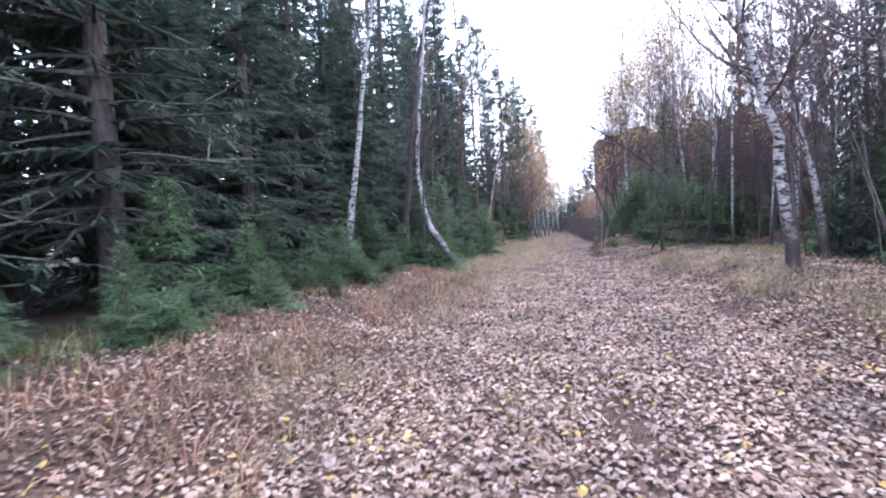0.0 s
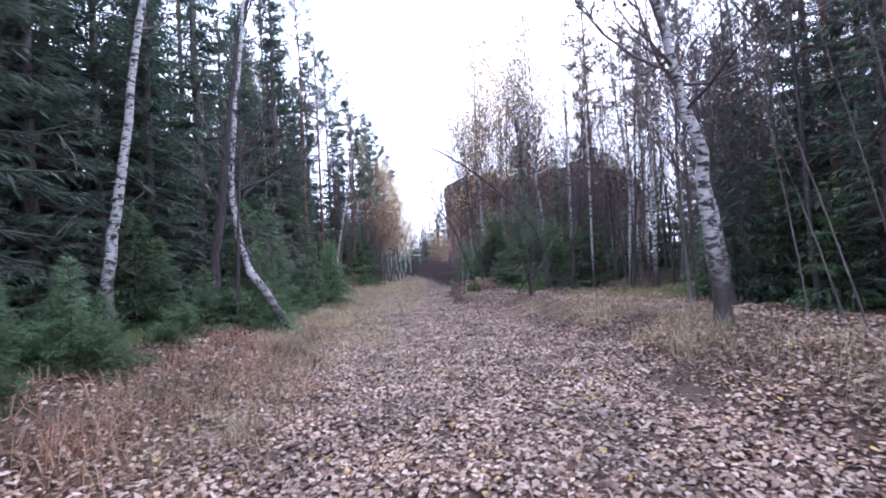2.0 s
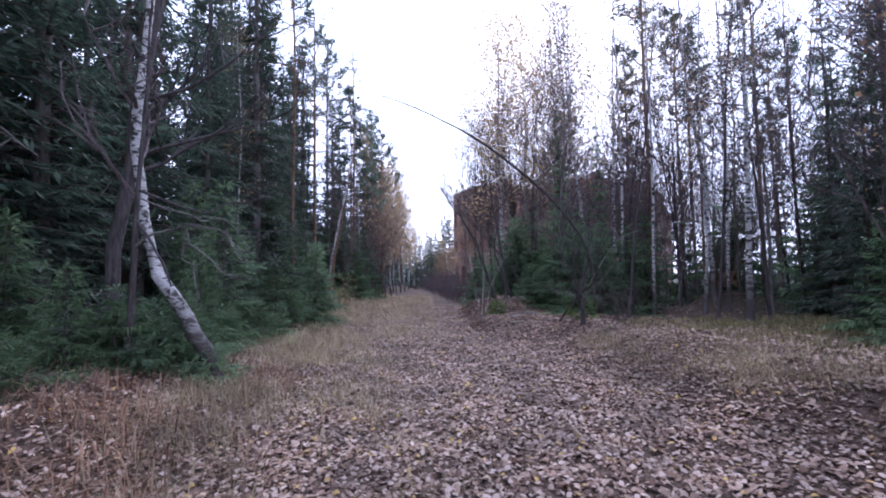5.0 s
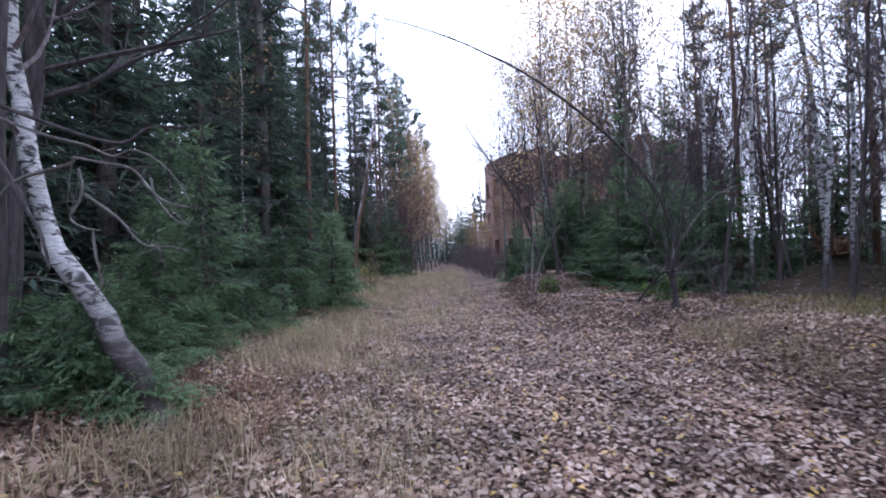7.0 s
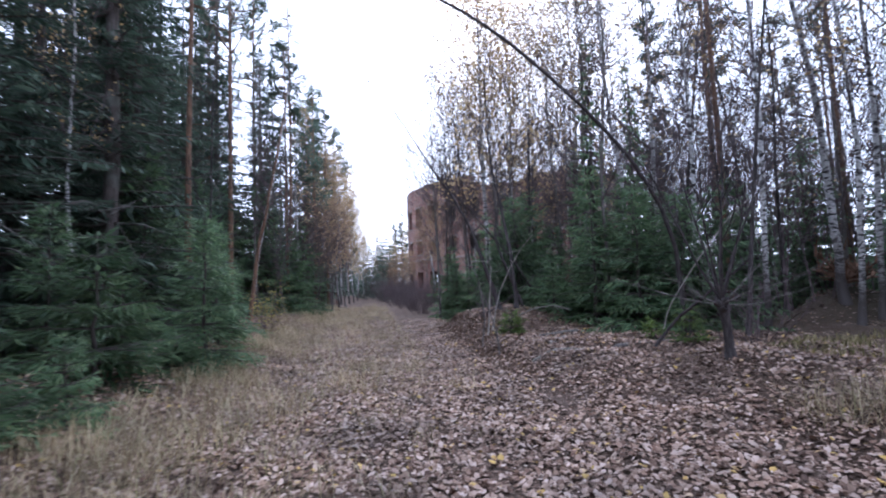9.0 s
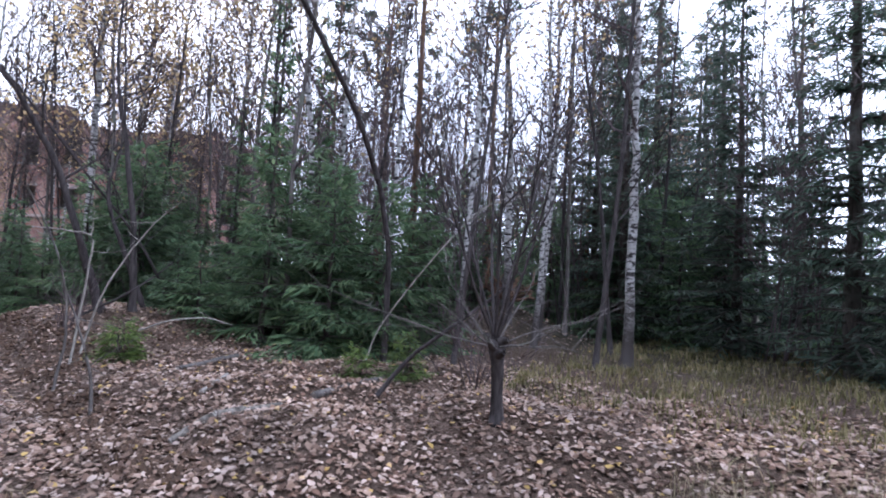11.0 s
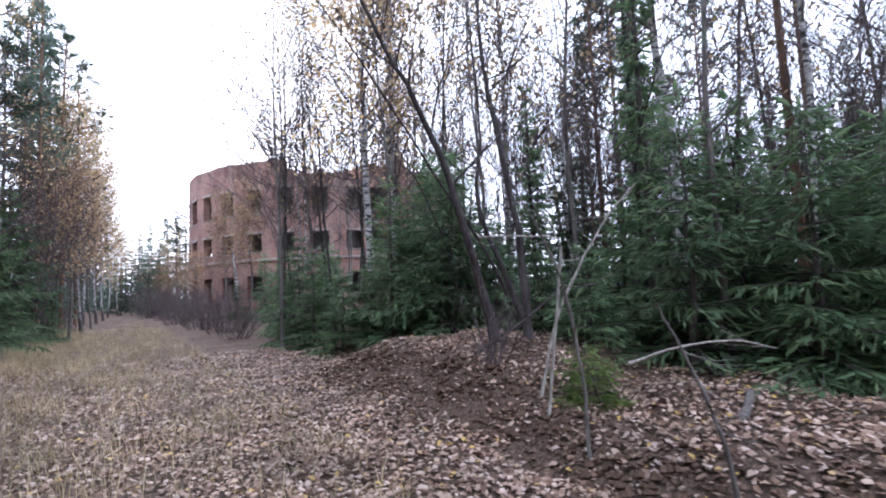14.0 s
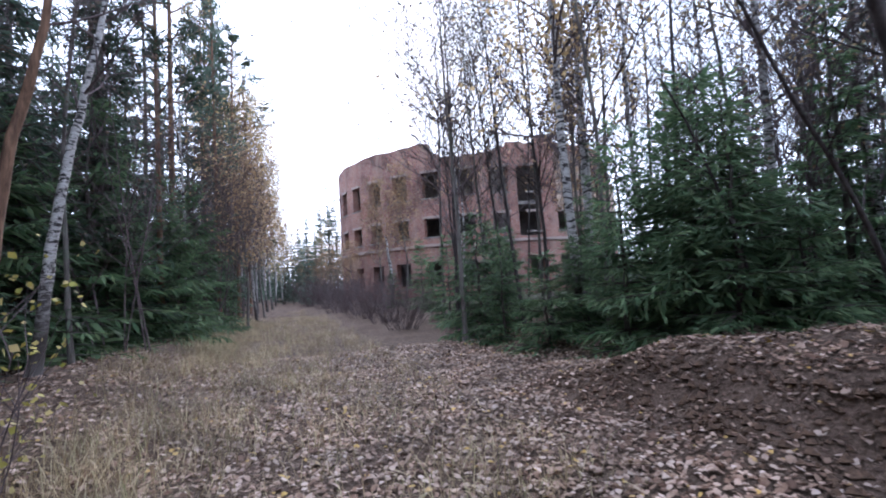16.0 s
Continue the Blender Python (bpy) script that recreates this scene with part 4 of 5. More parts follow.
# ---- far wood: too distant to tell its trees apart ----
def far_wood(spots):
    rng = random.Random(19)
    b = Build()
    for x, y, turn, s, h in spots:
        high, wide, z0 = 14 * h, 2.3 * s, gz(x, y)
        lean = Vector((rng.gauss(0, 0.02), rng.gauss(0, 0.02), 1))
        b.tube([Vector((x, y, z0)), Vector((x, y, z0)) + lean * high], [0.011 * high, 0.01], 4, cap=False)
        for w in range(26):
            u = 0.03 + 0.95 * (w + rng.random()) / 26
            p = Vector((x, y, z0)) + lean * (u * high)
            for _ in range(2 + int(6 * (1 - u))):
                a = rng.uniform(0, 6.28)
                d = Vector((math.cos(a), math.sin(a), rng.uniform(-0.45, 0.1))).normalized()
                reach = (wide * (1 - u) ** 0.8 + 0.1) * rng.uniform(0.6, 1.1)
                across = d.cross(UP).normalized()
                b.blade(p, d, across, reach, reach * 0.16)
                for k in range(3):
                    e = (d + across * rng.uniform(-1, 1) + UP * rng.uniform(-0.7, 0.1)).normalized()
                    b.blade(p + d * (reach * rng.uniform(0.25, 0.8)), e, e.orthogonal().normalized(), reach * rng.uniform(0.25, 0.45), reach * 0.1)
    stuff("far_spruces", b.v, b.f, M_NEEDLE, "distant dark wood of spruces behind the clearing and track", "wood")


far = []
for y0 in range(-8, 70, 4):
    far.append((-22 + rs.uniform(-2, 2), y0 + rs.uniform(-1.5, 1.5), rs.uniform(0, 360), rs.uniform(1.0, 1.4), rs.uniform(0.8, 1.1)))
# wood across the far end of the track
for k in range(100):
    far.append((-14 + 38 * (k + rs.random()) / 100, rs.uniform(92, 126), rs.uniform(0, 360), rs.uniform(0.6, 1.0), rs.uniform(0.5, 0.82)))
# low spruces that shut the view far behind the clearing
for k in range(64):
    a = radians(-45 + 112 * (k + rs.random()) / 64)
    d = rs.uniform(40, 58)
    x, y = 2 + d * math.cos(a), 12 + d * math.sin(a)
    if (x - 19.8) ** 2 + (y - 67.6) ** 2 > 16.5 ** 2:
        far.append((x, y, rs.uniform(0, 360), rs.uniform(0.8, 1.3), rs.uniform(0.3, 0.6)))
for k in range(64):
    a = radians(-40 + 95 * (k + rs.random()) / 64)
    d = rs.uniform(28, 38)
    far.append((2 + d * math.cos(a), 12 + d * math.sin(a), rs.uniform(0, 360), rs.uniform(0.6, 1.0), rs.uniform(0.2, 0.36)))
far_wood(far)

young = [spruce("young_spruce", 2.6, 1.05, 111, M_YOUNG, "bushy young green spruce at the track's edge", 18, 9, 9, 0.02, 0.35, 0, "young spruces", 0.25, 2),
         spruce("young_spruce", 3.2, 1.15, 112, M_YOUNG, "bushy young green spruce at the track's edge", 20, 9, 9, 0.02, 0.36, 0, "young spruces", 0.25, 2),
         spruce("young_spruce", 1.5, 0.85, 113, M_YOUNG, "low bushy green spruce seedling", 12, 10, 9, 0.03, 0.3, 0, "young spruces", 0.2, 2)]
spots = [(5.4, 22.3, 1.15), (5.05, 23.5, 1.1), (4.5, 24.6, 1.05), (6.0, 21.7, 1.15), (5.8, 23.2, 1.1), (6.9, 21.9, 1.1), (4.6, 25.6, 0.9), (5.6, 24.8, 0.8), (6.6, 23.4, 1.0), (6.4, 26.4, 1.0), (5.0, 28.6, 1.6), (4.3, 29.6, 1.1), (5.9, 28.2, 1.4), (6.5, 29.0, 1.3), (4.8, 28.0, 1.2), (5.5, 27.6, 1.4), (5.2, 29.4, 1.6), (6.1, 29.8, 1.5),
         (3.9, 31.4, 1.25), (4.7, 31.4, 0.85), (3.7, 33, 0.8), (3.7, 34.4, 1.2), (4.6, 34.6, 0.85), (5.6, 32.6, 0.95), (4.1, 36.6, 0.85), (4.3, 39, 0.85), (5.6, 36.6, 1.0), (6.2, 39.5, 1.0), (6.8, 31.5, 1.1), (8.2, 29, 1.1),
         (8.6, 25, 0.9), (9.6, 27, 1.1), (12.4, 20, 1.2), (13.6, 17.8, 1.3), (4.8, 42.5, 0.9), (5.4, 46, 1.0), (4.6, 49, 0.9), (7.2, 41.5, 1.1), (9, 36, 1.2), (11.5, 31, 1.2), (6.8, 12.9, 0.8), (7.4, 11.3, 1.0), (7.7, 14.2, 0.8),
         (8.4, 12.6, 1.2), (6.9, 9.8, 0.8), (9.8, 14.0, 1.0), (11.8, 15.4, 1.1), (12.6, 18.6, 1.1), (11.4, 23.6, 1.2), (7.8, 22.4, 1.1), (10.8, 25.2, 1.3), (15, 20, 1.8), (14, 22.5, 1.6), (17, 14, 1.9), (18.5, 19, 2.0), (16.5, 24, 1.9), (20.5, 22, 2.0), (19, 26, 2.0), (14.6, 12.2, 1.6), (22, 17.5, 2.1), (16, 28.5, 1.9), (11, 13, 1.4), (21, 29, 2.0), (12.4, 24.4, 1.5), (13, 26, 1.4), (11, 28.6, 1.3), (9.4, 31.6, 1.2), (7.6, 34.5, 1.2), (7.5, 7.8, 0.9), (6.7, 6.0, 0.8),
         (-3.45, 19.3, 1.2), (-3.7, 15.2, 0.75), (-3.9, 16.9, 0.95), (-3.0, 17.8, 0.55), (-2.9, 21.6, 1.0), (-3.2, 23.6, 0.75), (-5.0, 26.4, 1.3), (-4.6, 20.6, 0.85), (-5.3, 29.4, 1.4), (-5.4, 31.8, 1.5), (-4.4, 36.4, 1.4), (-3.6, 37.5, 1.0),
         (-3.2, 41, 1.0), (-3.5, 45, 1.1), (-5.5, 13.6, 0.8), (-4.9, 17.9, 1.0), (-4.5, 22.6, 1.0), (-4.9, 24.6, 1.7), (-5.9, 31.5, 1.8), (-5.6, 33.3, 2.0), (-4.7, 35.2, 1.9), (-3.9, 37.2, 1.6), (-3.6, 39.6, 1.5), (-6.0, 28, 1.9), (-3.3, 13.7, 0.45), (-3.6, 14.4, 0.45), (-3.9, 13.2, 0.7), (-4.3, 12.9, 0.5), (-5.0, 9.8, 0.5), (-5.4, 34.2, 1.8), (-4.6, 35.8, 1.1), (-4.2, 39.3, 1.2),
         (-4.4, 3.2, 0.5), (-4.1, 5.4, 0.34), (-3.9, 7.0, 0.36), (-4.7, 7.3, 0.45), (-5.6, 5.2, 0.9), (-4.2, 8.6, 0.42), (-5.4, 2.4, 0.8), (-5.1, 3.9, 0.45), (-5.6, 7.9, 0.6), (-6.0, 10.3, 0.8), (-5.9, 13.4, 1.0), (-4.9, 6.1, 0.5), (-4.6, 1.9, 0.5), (-4.4, 9.6, 0.36), (-4.9, 8.4, 0.4), (-5.2, 5.9, 0.5)]
near = [p for p in spots if p[0] < 6.7 and p[1] < 33]
fill(young, [(x, y, rs.uniform(0, 360), s, s * rs.uniform(0.9, 1.1)) for x, y, s in near])
farther = [spruce("young_spruce", 2.6, 1.05, 114, M_YOUNG, "bushy young green spruce in the wood", 17, 8, 13, 0.02, 0.3, 0, "young spruces", 0.25, 1),
           spruce("young_spruce", 3.2, 1.15, 115, M_YOUNG, "bushy young green spruce in the wood", 19, 8, 13, 0.02, 0.3, 0, "young spruces", 0.25, 1)]
fill(farther, [(x, y, rs.uniform(0, 360), s, s * rs.uniform(0.9, 1.1)) for x, y, s in spots if (x, y, s) not in near])
slim = [spruce("spruce", 7.4, 0.85, 117, M_YOUNG, "slim green spruce with a narrow pointed crown", 34, 6, 8, 0.05, 0.34, 0, "slim spruces", 0.3, 1)]
fill(slim, [(5.6, 24.3, 20, 0.75, 1.0), (7.6, 25.6, 140, 0.8, 1.0), (6.9, 27.8, 80, 0.8, 0.75), (9.0, 28.6, 200, 1.2, 0.7)])
fresh = spruce("spruce_sapling", 0.6, 0.42, 121, M_FRESH, "small bright yellow-green spruce sapling", 7, 8, 7, 0.05, 0.17, 0, "", 0.1, 3)
fresh.matrix_basis = place(4.9, 20.2, 40)
keep = fresh.matrix_basis.copy()
fresh.matrix_basis = Matrix()
copy_thing(fresh, place(3.0, 23.6, 10, 1.0))
copy_thing(fresh, place(2.9, 23.4, 200, 0.9))
copy_thing(fresh, place(4.6, 20.7, 120, 0.9))
fresh.matrix_basis = keep

low = [spruce("low_spruce", 0.75, 0.95, 116, M_YOUNG, "low spreading green spruce shrub beside dead bracken", 11, 11, 11, 0.06, 0.26, 0, "low spruce shrubs", 0.12, 3)]
fill(low, [(x, y, rs.uniform(0, 360), s, s * rs.uniform(0.85, 1.1)) for x, y, s in [(-3.9, 8.6, 0.75), (-4.75, 7.7, 0.85), (-5.4, 7.9, 0.9), (-4.5, 8.7, 0.8), (-5.0, 6.6, 0.8), (-4.2, 5.6, 0.6), (-4.8, 4.7, 0.9), (-5.4, 5.8, 1.0),
                                                                                  (-4.3, 3.6, 0.8), (-4.0, 10.6, 0.6), (-3.05, 13.6, 0.75), (-3.5, 13.5, 0.9), (-4.0, 13.6, 1.1), (-3.6, 14.7, 0.9), (-4.3, 11.8, 0.9), (-5.0, 9.6, 0.9), (-3.9, 14.2, 0.9), (-4.3, 15.0, 1.0), (-3.6, 15.9, 0.9), (-3.4, 17.2, 0.8), (-3.0, 20.6, 0.8)]])
pines = [pine("pine", 16, 131, "tall pine with a bare stem and ragged crown", "tall pines"), pine("pine", 18, 132, "tall pine with a bare stem and ragged crown", "tall pines", 0.62, 2.0),
         pine("pine", 14, 133, "slender pine with a sparse crown", "tall pines", 0.45, 1.5, 30)]
spots = [(-4.7, 27.0, 0.9), (-4.6, 31, 0.85), (-3.9, 37, 0.85), (-6.5, 27, 1.0), (-7.5, 20, 1.0), (-3.4, 44, 0.95), (-3.0, 48, 0.9), (-2.9, 55, 0.85), (-2.4, 64, 0.75),
         (13.0, 28.7, 0.85), (14.9, 30.8, 0.85), (10.3, 28.4, 0.8), (17.5, 34, 0.9), (8.6, 23.4, 0.75), (16.5, 22.3, 0.85), (20, 30, 0.9), (13.8, 24.6, 0.8), (23, 35, 1.0), (3.6, 72, 0.6), (3.0, 80, 0.6), (8, 10.8, 0.7),
         (-6.4, 34.5, 0.8), (-4.3, 40.5, 0.9), (-4.0, 45.5, 0.9), (-5.6, 38, 0.95), (-4.4, 50, 0.9)]
fill(pines, [(x, y, rs.uniform(0, 360), s, s * rs.uniform(0.92, 1.1)) for x, y, s in spots])

poles = [bare_tree("aspen", [(0, 0, 0), (0.1, 0, 4), (-0.15, 0.1, 8), (0.2, 0, 13)], 0.055, M_GREY_BARK, 141, "slim bare aspen with thin upswept twigs", limbs=36, start=0.25, limb=0.17, leaf=M_LEAF_DULL, leaf_count=700, leaf_size=0.075, group="slim bare trees", up=1.2, kids=(4, 6)),
         bare_tree("aspen", [(0, 0, 0), (-0.3, 0.1, 4), (-0.5, 0.1, 8), (-0.9, 0, 12)], 0.052, M_DARK_BARK, 142, "slim bare dark tree with thin upswept twigs", limbs=36, start=0.25, limb=0.18, leaf=M_LEAF_DULL, leaf_count=600, leaf_size=0.075, group="slim bare trees", up=1.2, kids=(4, 6)),
         bare_tree("birch", [(0, 0, 0), (0.2, 0.1, 4), (0.1, 0.1, 8), (0.4, 0, 13.5)], 0.06, M_BIRCH, 143, "slim birch with few leaves", limbs=40, start=0.3, limb=0.16, leaf=M_LEAF_GOLD, leaf_count=900, leaf_size=0.075, group="slim bare trees", up=1.0),
         bare_tree("aspen", [(0, 0, 0), (0.4, 0, 3.5), (0.9, 0.1, 7), (1.3, 0, 11)], 0.048, M_DARK_BARK, 144, "leaning slim bare tree", limbs=34, start=0.25, limb=0.19, leaf=M_LEAF_RUST, leaf_count=500, leaf_size=0.075, group="slim bare trees", up=1.1)]
spots = [(5.3, 23.2, 0.9), (5.9, 24.6, 0.85), (7.2, 22.9, 0.95), (7.8, 24.2, 1.0), (6.5, 26.3, 0.95), (7.9, 18.9, 0.95), (9.4, 20.6, 1.0), (8.9, 22.2, 0.9), (5.0, 31, 0.95), (4.6, 33.8, 0.9), (6.2, 33.2, 0.95), (5.2, 36, 0.95), (6.6, 36.4, 1.0),
         (4.6, 38.6, 0.9), (5.6, 41, 0.95), (7.4, 39, 1.0), (9.6, 33.5, 1.0), (11, 36, 1.0), (12.6, 33, 1.0), (14.4, 36.5, 1.05), (9.2, 42, 1.0), (12, 41, 1.0), (8.4, 20.2, 0.95), (9.6, 19.2, 1.0), (10.8, 20.6, 0.95), (12.8, 21.6, 1),
         (14.6, 21, 1), (16.6, 19.5, 1), (12, 16.4, 0.9), (14.2, 15, 0.95), (10.2, 15.2, 0.9), (8.6, 13.8, 0.9), (7.2, 12.2, 0.9), (6.6, 9.9, 0.95), (6.4, 6.2, 0.95), (7.6, 4.8, 0.95), (6.2, 4.0, 0.9), (18.4, 17.6, 1), (20, 20.5, 1),
         (7.6, 8.8, 0.95), (9.2, 7.6, 0.95), (16, 26, 1), (21, 32, 1.1), (18.5, 36, 1.1), (22.5, 38, 1.1), (24, 25, 1), (8.2, 31.2, 0.95), (10.2, 24.0, 1.0), (7.0, 29.6, 1.0), (5.9, 30.2, 0.95), (6.9, 31.8, 1.0), (8.6, 33.4, 1.0), (8.0, 36, 1.05), (10.0, 38.4, 1.05), (6.4, 43, 1.0),
         (8.0, 44.5, 1.0), (10.6, 46, 1.0), (13.4, 43.6, 1.05), (15.6, 41, 1.05), (17.6, 44, 1.05), (12.2, 48, 1.0), (20, 42, 1.05), (7.4, 21.2, 0.95), (6.2, 20.4, 0.85), (11.4, 22.8, 1), (13, 19.2, 1), (15.2, 17.4, 1), (17, 15, 1), (5.7, 12.0, 0.75), (11.6, 30.6, 1), (9.0, 28.4, 1), (12.8, 26.4, 1),
         (-4.2, 33, 0.85), (-4.2, 27, 0.75), (-3.8, 39, 0.9), (-3.9, 42.5, 0.95), (-3.3, 50, 0.95), (-5.2, 36.5, 0.9), (-5.4, 23, 0.8), (-3.2, 46.5, 0.9), (-3.0, 58, 0.9)]
fill(poles, [(x, y, rs.uniform(0, 360), s, s * rs.uniform(0.85, 1.1)) for x, y, s in spots])

golden = [bare_tree("birch", [(0, 0, 0), (0.2, 0.1, 4), (-0.1, 0.1, 8), (0.1, 0, 13)], 0.09, M_BIRCH, 151, "birch in orange autumn leaf", limbs=40, start=0.26, limb=0.21, leaf=M_LEAF_GOLD, leaf_count=6500, leaf_size=0.085, spread=0.4, group="autumn birches", up=0.9),
          bare_tree("aspen", [(0, 0, 0), (-0.2, 0.1, 3), (0.1, 0.1, 6), (0.1, 0, 9.5)], 0.08, M_GREY_BARK, 152, "aspen in dull rust-brown leaf", limbs=32, start=0.2, limb=0.2, leaf=M_LEAF_RUST, leaf_count=2800, leaf_size=0.12, spread=0.3, group="autumn birches", up=0.9)]
spots = [(4.9, 31.6, 1.25), (4.8, 47, 0.7), (6.4, 33.4, 1.25), (4.4, 51, 0.7), (-2.6, 56, 0.95), (3.4, 57, 0.5), (-2.2, 61, 0.95), (3.0, 62, 0.5), (-2.0, 66, 0.9), (2.6, 67, 0.5), (-3.0, 50, 0.9), (2.2, 72, 0.5),
         (-2.0, 74, 0.8), (1.4, 82, 0.6), (-1.4, 80, 0.7), (0.2, 86, 0.6), (2.6, 78, 0.55), (9.4, 37.2, 0.9), (7.8, 29.6, 1.1), (-2.4, 43, 0.75), (-2.3, 48.5, 0.85), (-2.1, 53, 0.8),
         (3.0, 96, 0.8), (6.5, 99, 0.8), (0, 100, 0.8), (-4, 97, 0.9), (9.5, 95, 0.9), (5, 104, 0.9), (8, 108, 0.9), (2, 109, 0.9)]
fill(golden, [(x, y, rs.uniform(0, 360), s, s * rs.uniform(0.9, 1.1)) for x, y, s in spots])


def thicket(x, y, r, h, seed, label, leaf=None, count=0, mat=None, stems=26):
    rng = random.Random(seed)
    top = thing("shrub", label, "shrub", at=place(x, y))
    b, tips = Build(), []
    for _ in range(stems):
        a, q = rng.uniform(0, 6.28), r * 0.4 * rng.random()
        grow(b, rng, Vector((math.cos(a) * q, math.sin(a) * q, 0)), Vector((math.cos(a) * r / h, math.sin(a) * r / h, 1.2)), h * rng.uniform(0.6, 1.1), 0.0075 * h ** 0.5, 1, tips, 0.2, 0.05, 3, (5, 8))
    part("stemwork", b, mat or M_TWIG, top, kind="stuff")
    if leaf:
        part("leaves", leaves_at(rng, tips, count, 0.045, 0.06), leaf, top, "yellow autumn leaves", kind="stuff")
    return top


thicket(-2.65, 26.5, 0.32, 1.1, 161, "low shrub with pale yellow-green autumn leaves", M_YELLOW, 650, stems=13)


def sapling_clump(seed, h, stems, leaf, count):
    """A clump of thin bare saplings with a haze of fine twigs."""
    rng = random.Random(seed)
    top = thing("sapling_clump", "clump of thin bare mauve-brown saplings with fine twigs", "saplings", "bare sapling clumps")
    b, tips = Build(), []
    for _ in range(stems):
        a, q = rng.uniform(0, 6.28), 0.7 * rng.random() ** 0.5
        grow(b, rng, Vector((math.cos(a) * q, math.sin(a) * q, 0)), Vector((rng.gauss(0, 0.16), rng.gauss(0, 0.16), 1)), h * rng.uniform(0.6, 1.1), 0.022, 2, tips, 0.09, 0.12, 3, (7, 11), True)
    part("stemwork", b, M_TWIG, top, kind="stuff")
    part("leaves", leaves_at(rng, tips, count, 0.075, 0.08), leaf, top, "few withered leaves", kind="stuff")
    return top


clumps = [sapling_clump(181, 6.0, 8, M_LEAF_RUST, 420), sapling_clump(182, 4.6, 9, M_LEAF_DULL, 260), sapling_clump(183, 7.0, 7, M_LEAF_DULL, 420)]
spots = [(8.8, 25.0), (9.8, 26.6), (11.6, 25.4), (7.4, 28.4), (10.6, 27.4), (10.0, 29.4), (12.8, 28.2), (9.0, 22.0), (7.8, 23.2), (11.8, 23.0), (13.8, 26.6), (12.0, 31.0), (6.4, 12.4), (7.8, 12.8), (9.6, 13.4), (8.6, 10.2), (10.8, 16.6),
         (14.2, 29.6), (15.4, 26.0), (9.4, 32), (-3.9, 34.4), (-3.6, 40), (-3.4, 43.4), (-3.0, 47.5), (7.2, 7.6), (8.2, 5.8), (13.4, 21.2), (15, 23.4)]
fill(clumps, [(x, y, rs.uniform(0, 360), rs.uniform(0.85, 1.1), rs.uniform(0.8, 1.15)) for x, y in spots])
for k, (x, y, r, h) in enumerate([(3.6, 42, 1.6, 1.9), (3.5, 45.5, 1.7, 2.0), (3.8, 49, 1.8, 2.1), (3.4, 53, 1.8, 2.2), (4.4, 56.5, 1.9, 2.4), (3.9, 61, 2, 2.4), (3.2, 38.5, 1.2, 1.4), (-3.2, 49, 1.2, 1.8), (-2.9, 56, 1.4, 2), (3.3, 68, 2, 2.6), (2.6, 24.6, 0.5, 0.9), (5.6, 19.6, 0.8, 1.2)]):
    thicket(x, y, r, h, 170 + k, "bare purplish-brown thicket of thin twigs", stems=60 if k < 10 else 16)

# ---- leaf litter, grass and bracken ----
def scatter_leaves():
    rng = np.random.default_rng(5)
    n = 400000
    y = -2.5 + 37.0 * rng.random(n)
    x = rng.uniform(-5.4, 6.5, n)
    keep = rng.random(n) < np.clip(np.where(x < 0, 1.2 - 0.18 * np.abs(x), 1.25 - 0.13 * np.abs(x)), 0.1, 1) * np.clip(1.35 - y / 42, 0.3, 1)
    patch = np.array([noise.noise((a * 0.9, b * 0.5, 7.0)) for a, b in zip(x, y)])
    keep &= patch > -0.5 - 0.3 * rng.random(n)
    xr = x - 0.0006 * y * y
    face = (xr > 1.55) & (xr < 2.35) & (y > 23.2) & (y < 29)
    keep &= ~face | (rng.random(n) < 0.5)
    keep &= ~((xr < -0.2) & (y > 19)) | (rng.random(n) < 0.8)
    x, y = x[keep], y[keep]
    n = len(x)
    size = rng.uniform(0.026, 0.072, n)
    turn, pitch, roll = rng.uniform(0, 6.283, n), rng.normal(0, 0.28, n), rng.normal(0, 0.3, n)
    shape = np.array([(-0.5, 0, 0), (-0.15, -0.36, 0.12), (0.55, -0.08, 0.04), (0.2, 0.32, 0.12), (-0.25, 0.32, 0.1)])
    verts = np.zeros((n, 5, 3))
    c, s = np.cos(turn), np.sin(turn)
    curl = rng.uniform(-1.2, 2.2, n)
    for k, (a, b, h) in enumerate(shape):
        la, lb = a * size, b * size
        verts[:, k, 0] = x + c * la - s * lb
        verts[:, k, 1] = y + s * la + c * lb
        verts[:, k, 2] = la * pitch + lb * roll + h * size * curl
    g = np.array([gz(a, b) for a, b in zip(x, y)])
    verts[:, :, 2] += (g + 0.012 + 0.018 * rng.random(n))[:, None]
    faces = [tuple(range(5 * i, 5 * i + 5)) for i in range(n)]
    stuff("fallen_leaves", verts.reshape(-1, 3).tolist(), faces, M_LITTER, "carpet of pale brown and pinkish fallen leaves on the track", "fallen leaves")


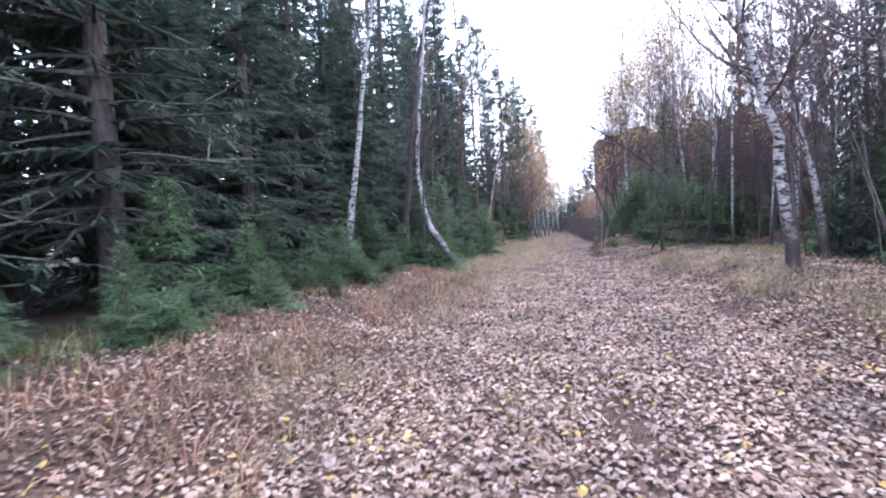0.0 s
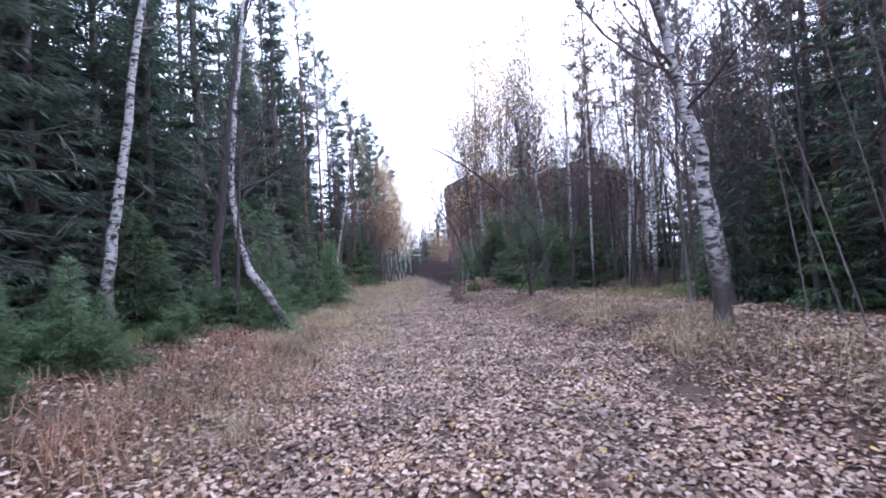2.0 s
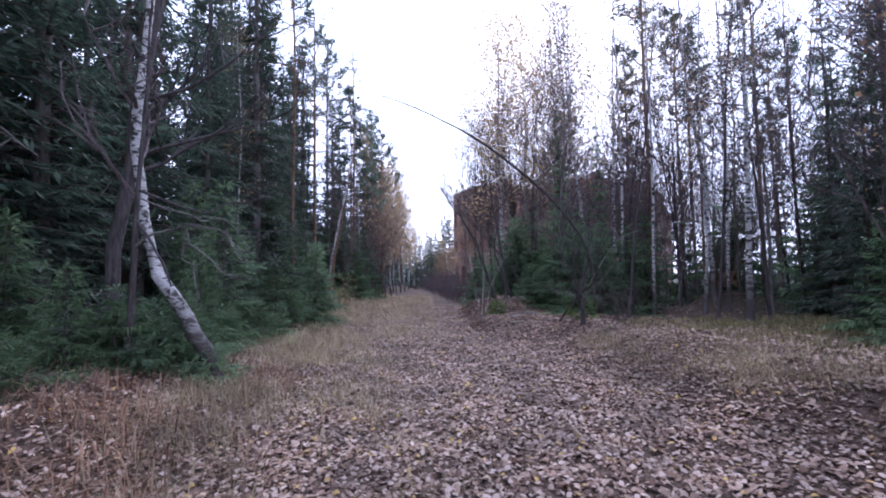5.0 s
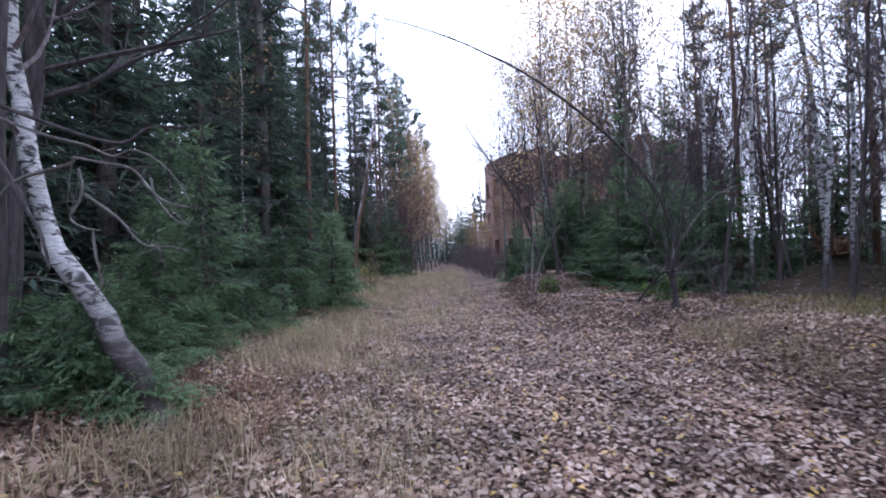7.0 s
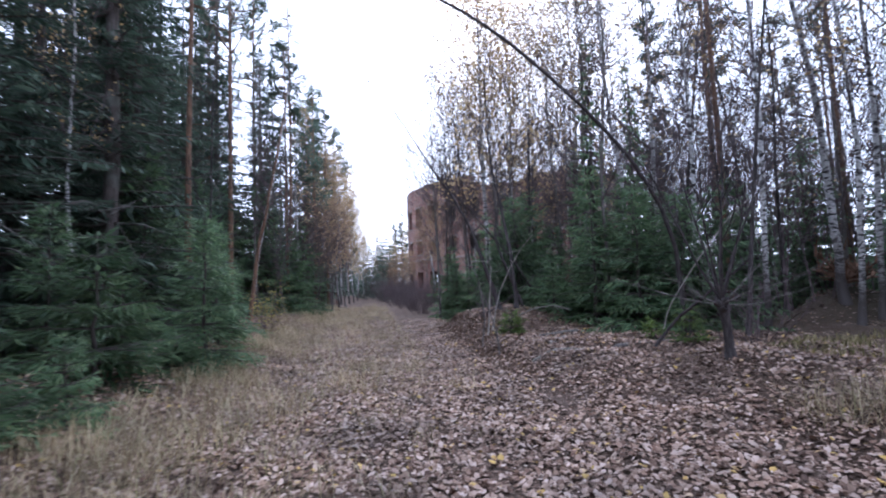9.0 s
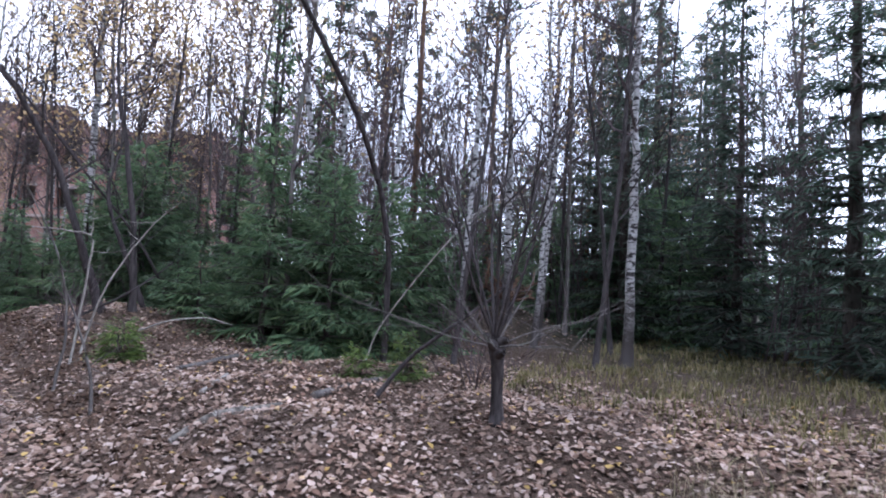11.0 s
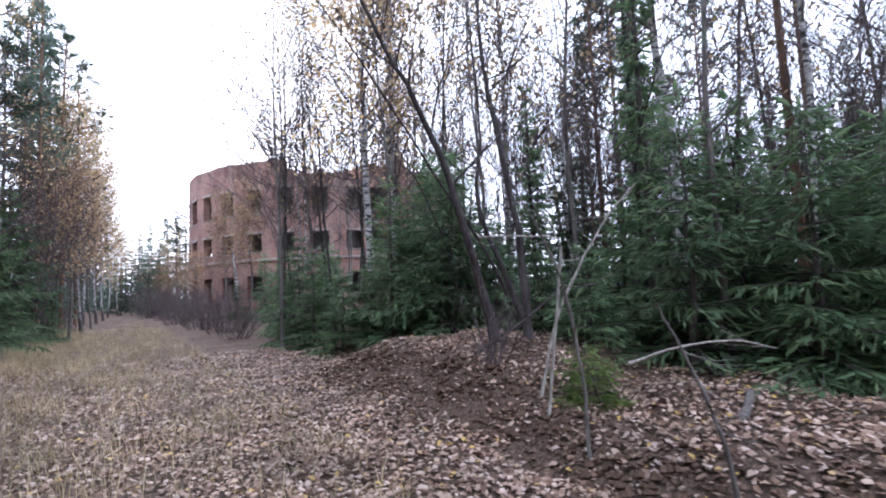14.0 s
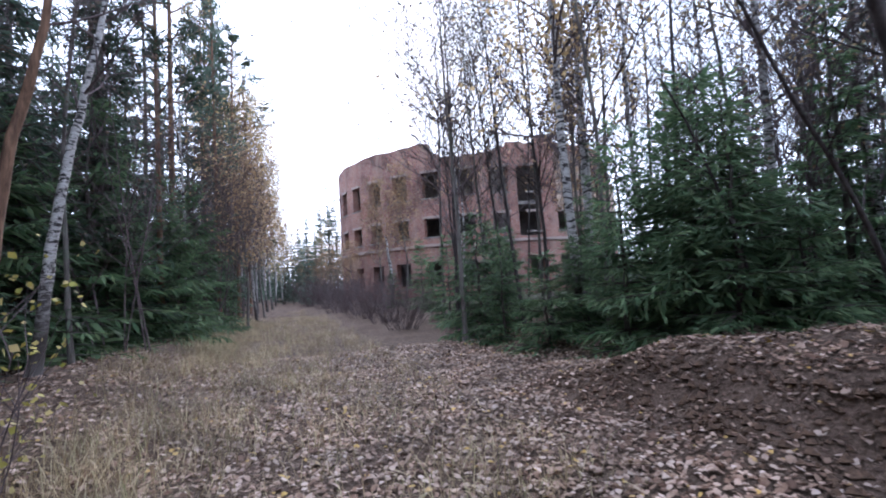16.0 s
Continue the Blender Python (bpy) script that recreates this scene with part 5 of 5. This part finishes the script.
def blades(name, label, spots_of, mat, n, lo, hi, width, seed, flop=0.5, category="grass", patchy=None):
    rng = np.random.default_rng(seed)
    x, y = spots_of(rng, n)
    if patchy is not None:
        k = np.array([noise.noise((p * 0.75, q * 0.45, 11.0)) for p, q in zip(x, y)]) > patchy + 0.25 * rng.normal(0, 1, n)
        x, y = x[k], y[k]
    n = len(x)
    h = rng.uniform(lo, hi, n)
    a = rng.uniform(0, 6.283, n)
    f = h * rng.uniform(0.1, flop, n)
    dx, dy = np.cos(a), np.sin(a)
    z = np.array([gz(p, q) for p, q in zip(x, y)]) - 0.01
    w = width * rng.uniform(0.6, 1.4, n)
    v = np.zeros((n, 5, 3))
    for k, (u, side) in enumerate(((0, -1), (0, 1), (0.55, 0.8), (0.55, -0.8), (1, 0))):
        v[:, k, 0] = x + dx * f * u * u - dy * w * side / 2
        v[:, k, 1] = y + dy * f * u * u + dx * w * side / 2
        v[:, k, 2] = z + h * (u - 0.25 * u * u * (f / h))
    faces = []
    for i in range(n):
        faces += [(5 * i, 5 * i + 1, 5 * i + 2, 5 * i + 3), (5 * i + 3, 5 * i + 2, 5 * i + 4)]
    stuff(name, v.reshape(-1, 3).tolist(), faces, mat, label, category)


def tufts(rng, n, cx, cy, r, per=22):
    k = max(1, n // per)
    i = rng.integers(0, k, n)
    return cx[i % len(cx)] + rng.normal(0, r, n), cy[i % len(cx)] + rng.normal(0, r, n)


def verge_left(rng, n):
    k = n // 22
    cy = rng.uniform(-1, 46, k)
    cx = -2.35 + rng.normal(0, 0.5, k)
    return tufts(rng, n, cx, cy, 0.09)


def middle(rng, n):
    k = n // 22
    cy = rng.uniform(0, 60, k)
    cx = rng.normal(-0.35, 0.4, k) + 0.0006 * cy * cy
    return tufts(rng, n, cx, cy, 0.12)


def left_late(rng, n):
    k = n // 22
    cy = rng.uniform(12, 50, k)
    cx = -3.0 + np.where(cy < 19, 2.4, 3.7) * rng.random(k) ** 1.9 + 0.0006 * cy * cy
    return tufts(rng, n, cx, cy, 0.12)


def verge_right(rng, n):
    k = n // 22
    cy = rng.uniform(1, 17.0, k)
    cx = 3.3 + np.abs(rng.normal(0, 0.7, k))
    return tufts(rng, n, cx, cy, 0.1)


def meadow(rng, n):
    k = n // 22
    cx, cy = rng.uniform(5.2, 13.0, k), rng.uniform(12.5, 19.5, k)
    return tufts(rng, n, cx, cy, 0.14)


def bracken_spots(rng, n):
    k = n // 22
    cy = rng.uniform(0.5, 15, k)
    cx = -3.1 + rng.normal(0, 0.75, k)
    return tufts(rng, n, cx, cy, 0.14)


scatter_leaves()


def side_leaves():
    rng = np.random.default_rng(6)
    n = 16000
    x, y = rng.uniform(4.5, 13, n), rng.uniform(15.0, 28.0, n)
    keep = rng.random(n) < np.clip(0.2 + 0.5 * (x < 7) + 0.8 * np.exp(-((x - 10.2) / 1.6) ** 2 - ((y - 21.8) / 1.5) ** 2), 0, 1)
    x, y = x[keep], y[keep]
    n = len(x)
    k, turn = rng.uniform(0.05, 0.09, n), rng.uniform(0, 6.283, n)
    g = np.array([gz(a, b) for a, b in zip(x, y)]) + 0.02
    v = np.zeros((n, 4, 3))
    for j, (a, b) in enumerate(((-0.5, 0), (0, -0.35), (0.5, 0), (0, 0.35))):
        v[:, j, 0] = x + k * (np.cos(turn) * a - np.sin(turn) * b)
        v[:, j, 1] = y + k * (np.sin(turn) * a + np.cos(turn) * b)
        v[:, j, 2] = g + rng.uniform(-0.012, 0.02, n)
    stuff("fallen_leaves", v.reshape(-1, 3).tolist(), [tuple(range(4 * i, 4 * i + 4)) for i in range(n)], M_LITTER, "thin scatter of fallen leaves under the trees", "fallen leaves")


side_leaves()
blades("dry_grass", "tall straw-coloured grass along the track's edge", verge_left, M_GRASS, 24000, 0.1, 0.46, 0.0045, 21, 1.8, patchy=0.02)
blades("dry_grass", "thin dry grass between the wheel tracks", middle, M_GRASS, 9000, 0.06, 0.22, 0.004, 22, 1.2)
blades("dry_grass", "straw-coloured grass beside the track", left_late, M_GRASS, 42000, 0.06, 0.4, 0.0055, 26, 1.8, patchy=-0.15)
blades("dry_grass", "straw-coloured grass under the birches", verge_right, M_GRASS, 14000, 0.1, 0.42, 0.0045, 23, 1.8, patchy=-0.05)
blades("meadow_grass", "yellow-green grass of a small clearing", meadow, M_GREEN_GRASS, 14000, 0.05, 0.19, 0.012, 24, 0.8)
blades("bracken", "rust-brown dead bracken beside the track", bracken_spots, M_FERN, 6500, 0.06, 0.34, 0.012, 25, 2.0, "bracken")


def green_left(rng, n):
    k = n // 22
    cy = rng.uniform(-0.5, 15, k)
    cx = -6.2 + 2.0 * rng.random(k)
    return tufts(rng, n, cx, cy, 0.16)


blades("undergrowth", "low green undergrowth under the spruces", green_left, M_UNDER, 9000, 0.06, 0.24, 0.014, 27, 1.3, "undergrowth")


def clods():
    """Crumbled dark earth on the cut face of the mound and the bank's edge."""
    rng = random.Random(12)
    b = Build()
    for k in range(2600):
        y = rng.uniform(19.6, 29.0)
        high = y > 23.0
        x = road_x(y) + (rng.gauss(1.98, 0.24) if high else rng.gauss(1.75, 0.16))
        s = 0.012 + 0.05 * rng.random() ** 3
        p = Vector((x, y, gz(x, y) + s * 0.25))
        i = len(b.v)
        q = [Vector((rng.gauss(0, 1), rng.gauss(0, 1), 0)) * 0.15 for _ in range(6)]
        for d, j in zip(((1, 0, 0), (0, 1, 0), (-1, 0, 0), (0, -1, 0), (0, 0, 0.8), (0, 0, -0.8)), q):
            b.v.append(tuple(p + (Vector(d) * rng.uniform(0.7, 1.3) + j) * s))
        for a in range(4):
            b.f += [(i + a, i + (a + 1) % 4, i + 4), (i + (a + 1) % 4, i + a, i + 5)]
    stuff("earth_clods", b.v, b.f, M_SOIL, "crumbled dark brown earth on the bank", "earth")


clods()
